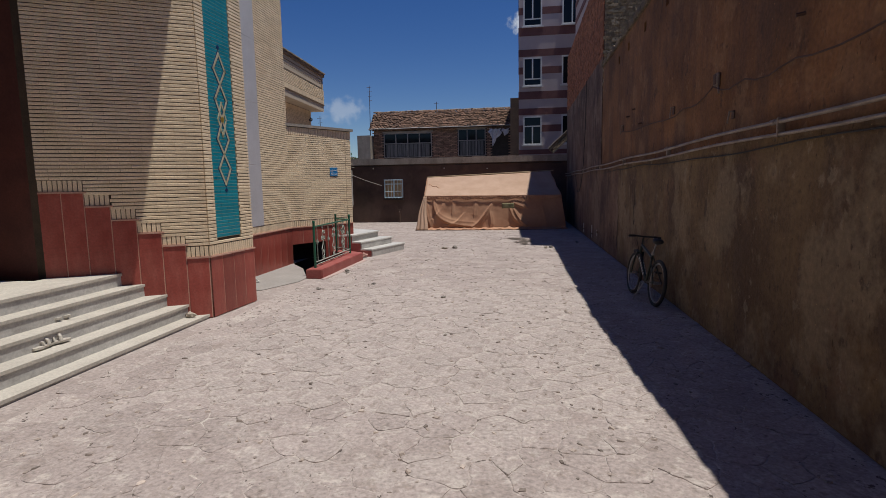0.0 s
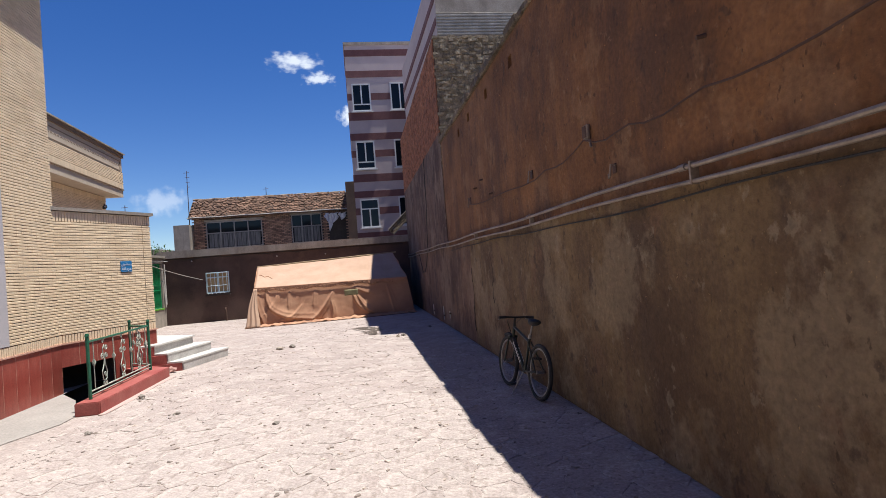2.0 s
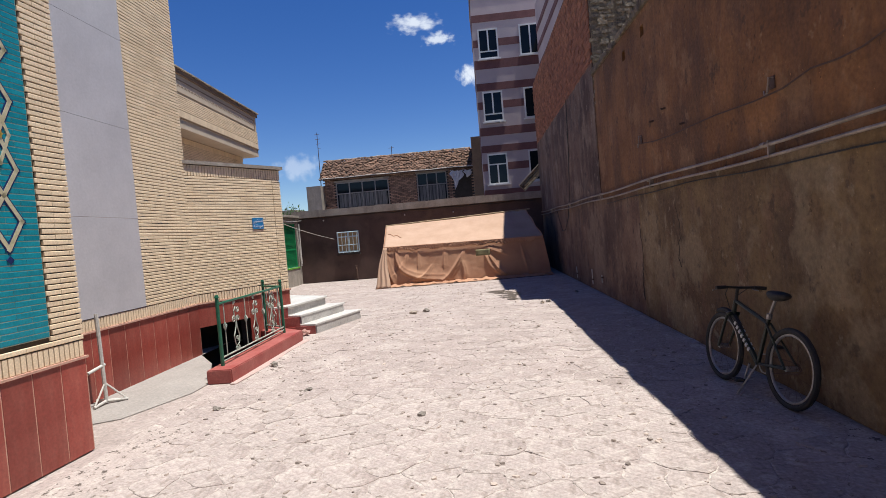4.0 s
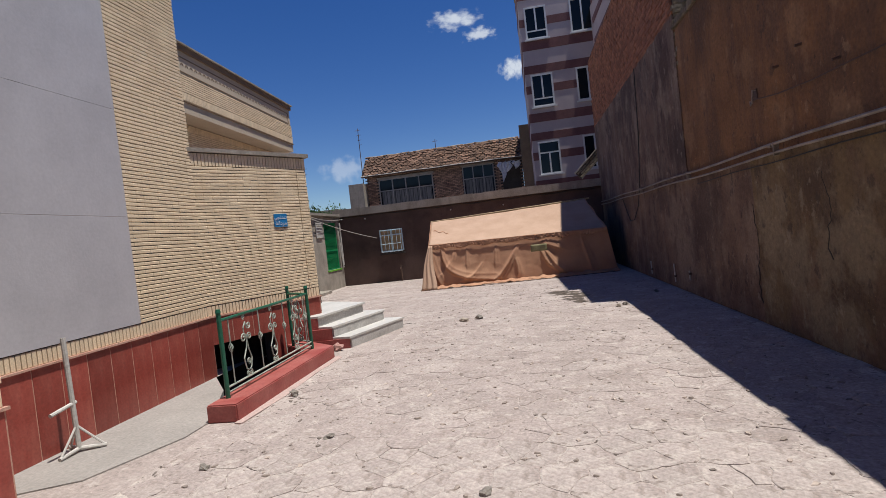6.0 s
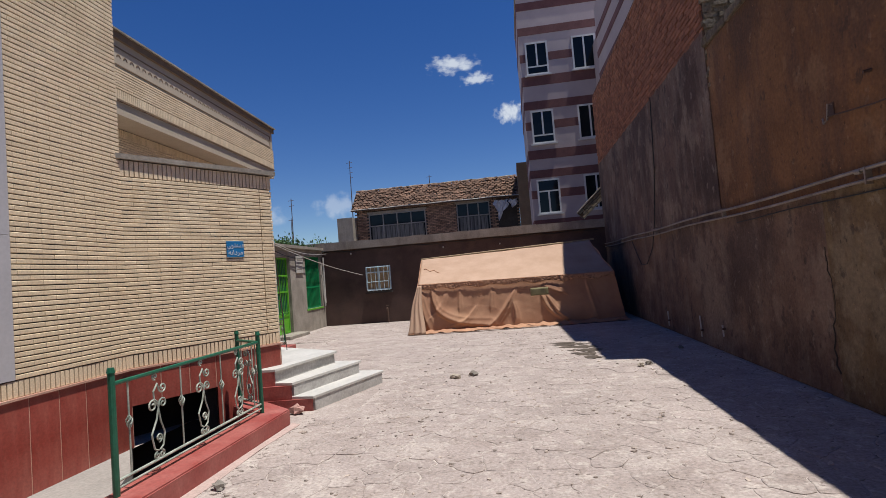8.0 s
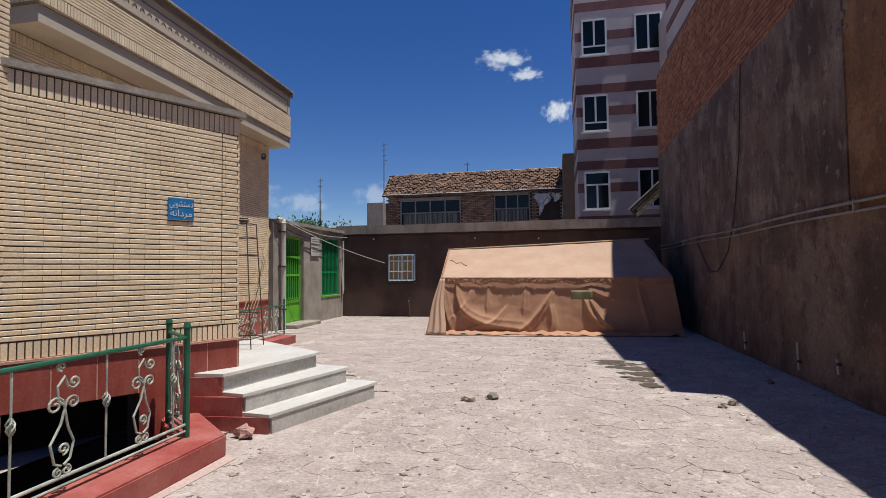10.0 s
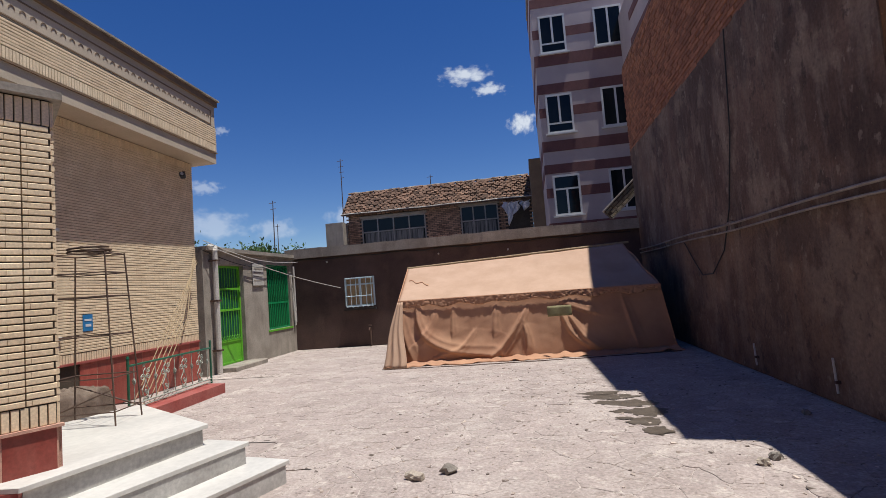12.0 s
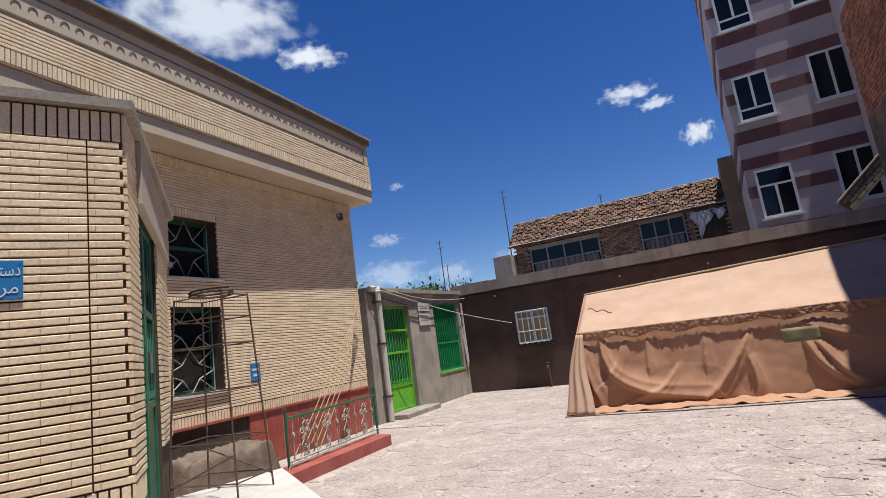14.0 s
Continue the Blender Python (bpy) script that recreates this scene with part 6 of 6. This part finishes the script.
# ---------------------------------------------------------------- signs


def plate_sign(name, m, w, h, label, lines):
    s = thing(name, m.translation, label, "sign", "blue signs")
    s.matrix_basis = m
    part("plate", abox(-w / 2, w / 2, -0.006, 0.0, -h / 2, h / 2, bevel=0.002), BLUE, s)
    for text, z, size in lines:
        cu = bpy.data.curves.new("lettering", "FONT")
        cu.body, cu.size, cu.align_x, cu.extrude = text, size, "CENTER", 0.001
        tmp = new("lettering", cu)
        me = bpy.data.meshes.new_from_object(tmp.evaluated_get(bpy.context.evaluated_depsgraph_get()))
        bpy.data.objects.remove(tmp)
        me.materials.clear()
        me.materials.append(LETTER)
        xs = [v.co.x for v in me.vertices] or [0.0, 1.0]
        fit_w = min(1.0, w * 0.9 / (max(xs) - min(xs)))
        mid = (max(xs) + min(xs)) / 2
        me.transform(Matrix.Diagonal((fit_w, 1, 1, 1)) @ Matrix.Translation((-mid, 0, 0)))
        ob = new("lettering", me)
        ob.parent = s
        ob.matrix_basis = Matrix.Translation((0, -0.008, z)) @ Matrix.Rotation(radians(90), 4, "X")
    for x in (-w / 2 + 0.012, w / 2 - 0.012):
        for z in (-h / 2 + 0.012, h / 2 - 0.012):
            part("screw", atube([(x, -0.005, z), (x, -0.009, z)], 0.004, 6), CHROME, s)


# joined letter forms, written from right to left
WORD_1 = "\uFEF2\uFEF3\uFEEE\uFEB8\uFE98\uFEB3\u062F"
WORD_2 = "\uFEEA\uFEE7\u0627\u062F\uFEAE\uFEE3"
sm = mS @ Matrix.Translation((1.285, -0.026, 2.05))
plate_sign("sign", sm, 0.235, 0.20, "blue washroom sign with white Persian lettering on the brick wall", ((WORD_1, 0.022, 0.085), (WORD_2, -0.068, 0.085)))
sm2 = mM @ Matrix.Translation((12.28 - 6.2, -0.022, 1.40))
s2 = thing("sign", sm2.translation, "small blue and white sign on the brick wall", "sign", "blue signs")
s2.matrix_basis = sm2
part("plate", abox(-0.1, 0.1, -0.006, 0, -0.13, 0.13, bevel=0.002), BLUE, s2)
part("text_bar", abox(-0.07, 0.07, -0.009, -0.006, 0.03, 0.06), LETTER, s2)
part("text_bar", abox(-0.05, 0.06, -0.009, -0.006, -0.06, -0.02), LETTER, s2)

# ---------------------------------------------------------------- white stand, sandals, standpipe, camera, cables
stand = thing("stand", (-3.92, 3.88, 0), "white painted wooden post stand with three splayed feet", "stand", turn=12)
part("post", atube([(0, 0, 0.03), (-0.02, 0.0, 1.02)], 0.022, 8), WHITEPIPE, stand)
for a in (20, 140, 260):
    c, s = math.cos(radians(a)), math.sin(radians(a))
    part("foot", atube([(0, 0, 0.035), (0.21 * c, 0.21 * s, 0.018)], 0.018, 8), WHITEPIPE, stand)
    part("strut", atube([(0, 0, 0.24), (0.19 * c, 0.19 * s, 0.03)], 0.010, 6), WHITEPIPE, stand)
part("crosspiece", atube([(-0.06, -0.22, 0.40), (0.0, 0.03, 0.44)], 0.018, 8), WHITEPIPE, stand)


def sandal(x, y, z, turn, label):
    s = thing("sandal", (x, y, z), label, "sandal", "sandals on the stairs", turn=turn)
    bm = bmesh.new()
    prism(bm, [(0.13 * math.cos(a) + 0.01 * math.cos(2 * a), 0.045 * math.sin(a) * (1 + 0.15 * math.cos(a))) for a in [2 * math.pi * k / 18 for k in range(18)]], 0, 0.022)
    part("sole", bm, SANDAL, s)
    part("strap", atube([(0.03, 0.046, 0.015), (0.035, 0.028, 0.06), (0.04, 0, 0.072), (0.035, -0.028, 0.06), (0.03, -0.046, 0.015)], 0.016, 8), SANDAL, s)
    part("strap", atube([(-0.02, 0.043, 0.015), (-0.02, 0.02, 0.055), (-0.02, -0.02, 0.055), (-0.02, -0.043, 0.015)], 0.010, 8), SANDAL, s)


for x, y, z, a, lab in ((-3.86, -0.12, 0.38, 15, "pale worn sandal on a stair tread"), (-3.86, -0.24, 0.38, 25, "pale worn sandal on a stair tread"),
                        (-3.56, -0.46, 0.215, 70, "pale sandal lying askew on a tread"), (-3.56, -0.60, 0.215, 100, "pale sandal lying askew on a tread")):
    sandal(x, y, z, a, lab)

tap = thing("standpipe", (-4.72, 19.75, 0), "dark iron standpipe with a tap by the back wall", "standpipe")
part("pipe", atube([(0, 0, 0), (0, 0, 0.55)], 0.028, 8), RUST, tap)
part("tap", atube([(0, 0, 0.52), (0, -0.10, 0.54), (0, -0.13, 0.47)], 0.018, 6), RUST, tap)
part("tap_wheel", atube([(-0.05, 0, 0.60), (0.05, 0, 0.60)], 0.014, 6), RUST, tap)
cp = thing("corner_pipe", (XG + 0.06, YB - 0.1, 0.85), "thin pale pipe in the corner beside the green window", "pipe")
part("pipe", atube([(0, 0, 0), (0, 0, 1.65)], 0.03, 8), WHITEPIPE, cp)
for z in (0.3, 1.3):
    part("clip", abox(-0.06, 0.033, -0.012, 0.012, z, z + 0.03), RUST, cp)
dp = thing("drainpipe", (XG + 0.12, 15.78, 0), "off-white vertical drainpipe beside the gate", "drainpipe")
part("pipe", atube([(0, 0, 0.02), (0, 0, 2.74)], 0.06, 10), WHITEPIPE, dp)
part("elbow", atube([(0, 0, 2.72), (-0.02, 0.05, 2.82), (-0.2, 0.1, 2.86)], 0.06, 10), WHITEPIPE, dp)
for z in (0.5, 1.6, 2.5):
    part("bracket", abox(-0.14, 0.07, -0.07, 0.07, z, z + 0.04), RUST, dp)
sc = thing("security_camera", (XW - 0.0, 14.75, 4.33), "small dark security camera under the eaves", "security camera", turn=-60)
part("bracket", atube([(0, 0.02, 0), (0.10, 0, -0.02), (0.16, 0, -0.06)], 0.018, 6), RUST, sc)
part("housing", abox(0.08, 0.34, -0.05, 0.05, -0.16, -0.07, bevel=0.015), BLACK, sc)
part("lens", atube([(0.34, 0, -0.115), (0.36, 0, -0.115)], 0.03, 10), CHROME, sc)
for k, (a, b, sag) in enumerate((((-7.0, 15.4, 2.95), (-6.9, 19.9, 2.62), 0.18), ((-7.0, 15.5, 2.86), (-5.6, 19.92, 1.75), 0.10), ((-7.05, 15.4, 2.75), (-7.0, 19.9, 2.70), 0.30))):
    w = thing("overhead_cable", a, "thin pale cable slung across the gate corner", "cable", "gate cables")
    a, b = Vector(a), Vector(b)
    part("cable", atube([(b - a) * (t / 12) - Vector((0, 0, sag * math.sin(math.pi * t / 12))) for t in range(13)], 0.009, 5), WHITEPIPE if k < 2 else BLACK, w)
strip = thing("angle_strip", (XG + 0.06, 19.86, 0.75), "pale metal strip leaning in the wall corner", "strip")
part("strip", abox(-0.02, 0.02, -0.02, 0.02, 0, 1.85, m=Matrix.Rotation(radians(-3), 4, "Y"), bevel=0.004), WHITEPIPE, strip)
wire = thing("overhead_cable", (-7.0, YB - 0.03, 2.66), "dark cable pinned under the back wall coping", "cable", "gate cables")
part("cable", atube([(0.25 * k, 0, 0.02 * math.sin(k * 1.1)) for k in range(40)], 0.012, 5), BLACK, wire)
for x, z in ((-2.6, 2.5), (-0.6, 2.45), (-6.0, 2.55)):
    ins = thing("insulator", (x, YB - 0.01, z), "small white cable insulator on the back wall", "insulator", "insulators")
    part("insulator", atube([(0, 0, 0), (0, -0.06, 0.01)], 0.03, 8, r2=0.02), WHITEPIPE, ins)

# wet patch where water ran out at the edge of the shade
rng = random.Random(31)
for k, (cx, cy, rx, ry) in enumerate(((0.70, 12.0, 0.26, 0.10), (0.80, 11.75, 0.34, 0.13), (0.72, 11.45, 0.13, 0.10), (1.02, 11.35, 0.26, 0.16), (0.88, 11.0, 0.16, 0.09), (1.10, 10.95, 0.2, 0.22), (0.98, 10.55, 0.17, 0.16), (0.80, 10.7, 0.08, 0.05), (1.02, 10.2, 0.12, 0.14))):
    poly = []
    for q in range(26):
        a = 2 * math.pi * q / 26
        f = 1 + 0.55 * noise.noise(Vector((math.cos(a) * 2.6 + cx * 5, math.sin(a) * 2.6 + cy * 3, 0)))
        poly.append((cx + rx * f * math.cos(a), cy + ry * f * math.sin(a)))
    bm = bmesh.new()
    bm.faces.new([bm.verts.new((x, y, 0.0065 + 0.0006 * k)) for x, y in poly])
    solo("wet_patch", bm, WET, "damp dark patch on the dusty paving", "puddle", "structure")

# ---------------------------------------------------------------- paving stones and the other small pieces
P = 0.27


def seed_point(i, j):
    """The middle of one paving stone, off a loose net."""
    r = random.Random(i * 7919 + j * 104729)
    return (i * P + (P / 2 if j % 2 else 0) + r.uniform(-0.12, 0.12), 5.5 + j * P * 0.9 + r.uniform(-0.11, 0.11))


def cell(i, j):
    """The outline of the ground that lies nearest to one middle."""
    cx, cy = seed_point(i, j)
    poly = [(cx - 0.6, cy - 0.6), (cx + 0.6, cy - 0.6), (cx + 0.6, cy + 0.6), (cx - 0.6, cy + 0.6)]
    for a in range(i - 2, i + 3):
        for b in range(j - 2, j + 3):
            if (a, b) == (i, j):
                continue
            ox, oy = seed_point(a, b)
            nx, ny = ox - cx, oy - cy
            lim = (nx * (ox + cx) + ny * (oy + cy)) / 2
            cut = []
            for k in range(len(poly)):
                p, q = poly[k], poly[(k + 1) % len(poly)]
                dp, dq = nx * p[0] + ny * p[1] - lim, nx * q[0] + ny * q[1] - lim
                if dp <= 0:
                    cut.append(p)
                if dp * dq < 0:
                    f = dp / (dp - dq)
                    cut.append((p[0] + (q[0] - p[0]) * f, p[1] + (q[1] - p[1]) * f))
            poly = cut
    return (cx, cy), poly


def worn(x, y):
    """Bow the joints, alike for both stones beside one."""
    return (x + 0.035 * noise.noise(Vector((x * 5, y * 5, 1))) + 0.012 * noise.noise(Vector((x * 21, y * 21, 4))),
            y + 0.035 * noise.noise(Vector((x * 5, y * 5, 9))) + 0.012 * noise.noise(Vector((x * 17, y * 17, 7))))


def stone_outline(i, j):
    c, poly = cell(i, j)
    r = random.Random(i * 31 + j * 17)
    gap, out = r.uniform(-0.003, 0.004), []
    for k in range(len(poly)):
        p, q = poly[k], poly[(k + 1) % len(poly)]
        steps = max(1, round(math.hypot(q[0] - p[0], q[1] - p[1]) / 0.055))
        for t in range(steps):
            x, y = worn(p[0] + (q[0] - p[0]) * t / steps, p[1] + (q[1] - p[1]) * t / steps)
            d = math.hypot(c[0] - x, c[1] - y)
            g = (gap + max(0.0, r.uniform(-0.022, 0.011)) + (0.005 if t == 0 else 0.0)) / d
            out.append((x + (c[0] - x) * g, y + (c[1] - y) * g))
    return c, out


pv, pf, npart = [], [], 0
bed = bmesh.new()
for x0, x1, y0, y1 in ((-2.85, 2.93, -8.8, 4.2), (-2.62, 2.93, 4.2, 7.3), (-2.1, 2.93, 7.3, 9.4), (-2.85, 2.93, 9.4, 15.0), (-5.3, -2.85, 10.3, 15.0), (-7.0, 2.93, 15.0, 19.85)):
    nx, ny = max(1, round((x1 - x0) / 0.09)), max(1, round((y1 - y0) / 0.09))
    net = []
    for b in range(ny + 1):
        row = []
        for a in range(nx + 1):
            x, y = x0 + (x1 - x0) * a / nx, y0 + (y1 - y0) * b / ny
            fill = 0.0034 * noise.noise(Vector((x * 3.2, y * 3.2, 2))) + 0.0022 * noise.noise(Vector((x * 8, y * 8, 5)))
            row.append(bed.verts.new((x, y, -0.0018 + fill + 0.0006 * min(1.0, max(0.0, (y - 4) / 6)))))
        net.append(row)
    for b in range(ny):
        for a in range(nx):
            bed.faces.new((net[b][a], net[b][a + 1], net[b + 1][a + 1], net[b + 1][a]))
paving = solo("pavement", bed, JOINT, "irregular dusty stone paving of the courtyard", "pavement", "structure")
for j in range(-60, 60):
    for i in range(-27, 13):
        c = seed_point(i, j)
        if not (-6.8 < c[0] < 2.9 and -8.7 < c[1] < 19.8) or (c[0] < -2.8 and c[1] < 10.5) or (c[0] < -5.1 and c[1] < 15.2):
            continue
        if c[0] < -2.45 and (1.3 < c[1] < 2.8 or 4.2 < c[1] < 7.7) or (c[0] < -1.95 and 7.3 < c[1] < 9.5):
            continue
        c, out = stone_outline(i, j)
        r = random.Random(i * 53 + j * 97)
        h, tx, ty = r.uniform(-0.001, 0.004), r.uniform(-0.008, 0.008), r.uniform(-0.008, 0.008)
        if c[1] > 7.5:
            tx, ty = tx * 0.7, ty * 0.7
        top = [(x, y, h - 0.0015 + (x - c[0]) * tx + (y - c[1]) * ty) for x, y in out]
        ins = [(x + (c[0] - x) * 0.07, y + (c[1] - y) * 0.07, z + 0.003) for x, y, z in top]
        verts, n = [(x, y, -0.02) for x, y in out] + top + ins, len(out)
        faces = [(k, (k + 1) % n, n + (k + 1) % n, n + k) for k in range(n)] + [(n + k, n + (k + 1) % n, 2 * n + (k + 1) % n, 2 * n + k) for k in range(n)] + [tuple(range(2 * n, 3 * n))]
        if -2.2 < c[0] < 1.9 and -1.2 < c[1] < 8.4 and npart < 300:
            npart += 1
            me = bpy.data.meshes.new("paving_stone")
            me.from_pydata([(x - c[0], y - c[1], z) for x, y, z in verts], [], faces)
            me.materials.append(PAVE)
            ob = new("paving_stone", me)
            ob.parent, ob.location = paving, (c[0], c[1], 0)
        else:
            k0 = len(pv)
            pv += verts
            pf += [tuple(k0 + q for q in f) for f in faces]
me = bpy.data.meshes.new("paving_stones")
me.from_pydata(pv, [], pf)
me.materials.append(PAVES)
ob = new("paving_stones", me)
ob.parent = paving
tagged(ob, kind="stuff")

for nm, me, par, m in LAID:
    ob = new(nm, me)
    ob.parent = par
    ob.matrix_basis = m
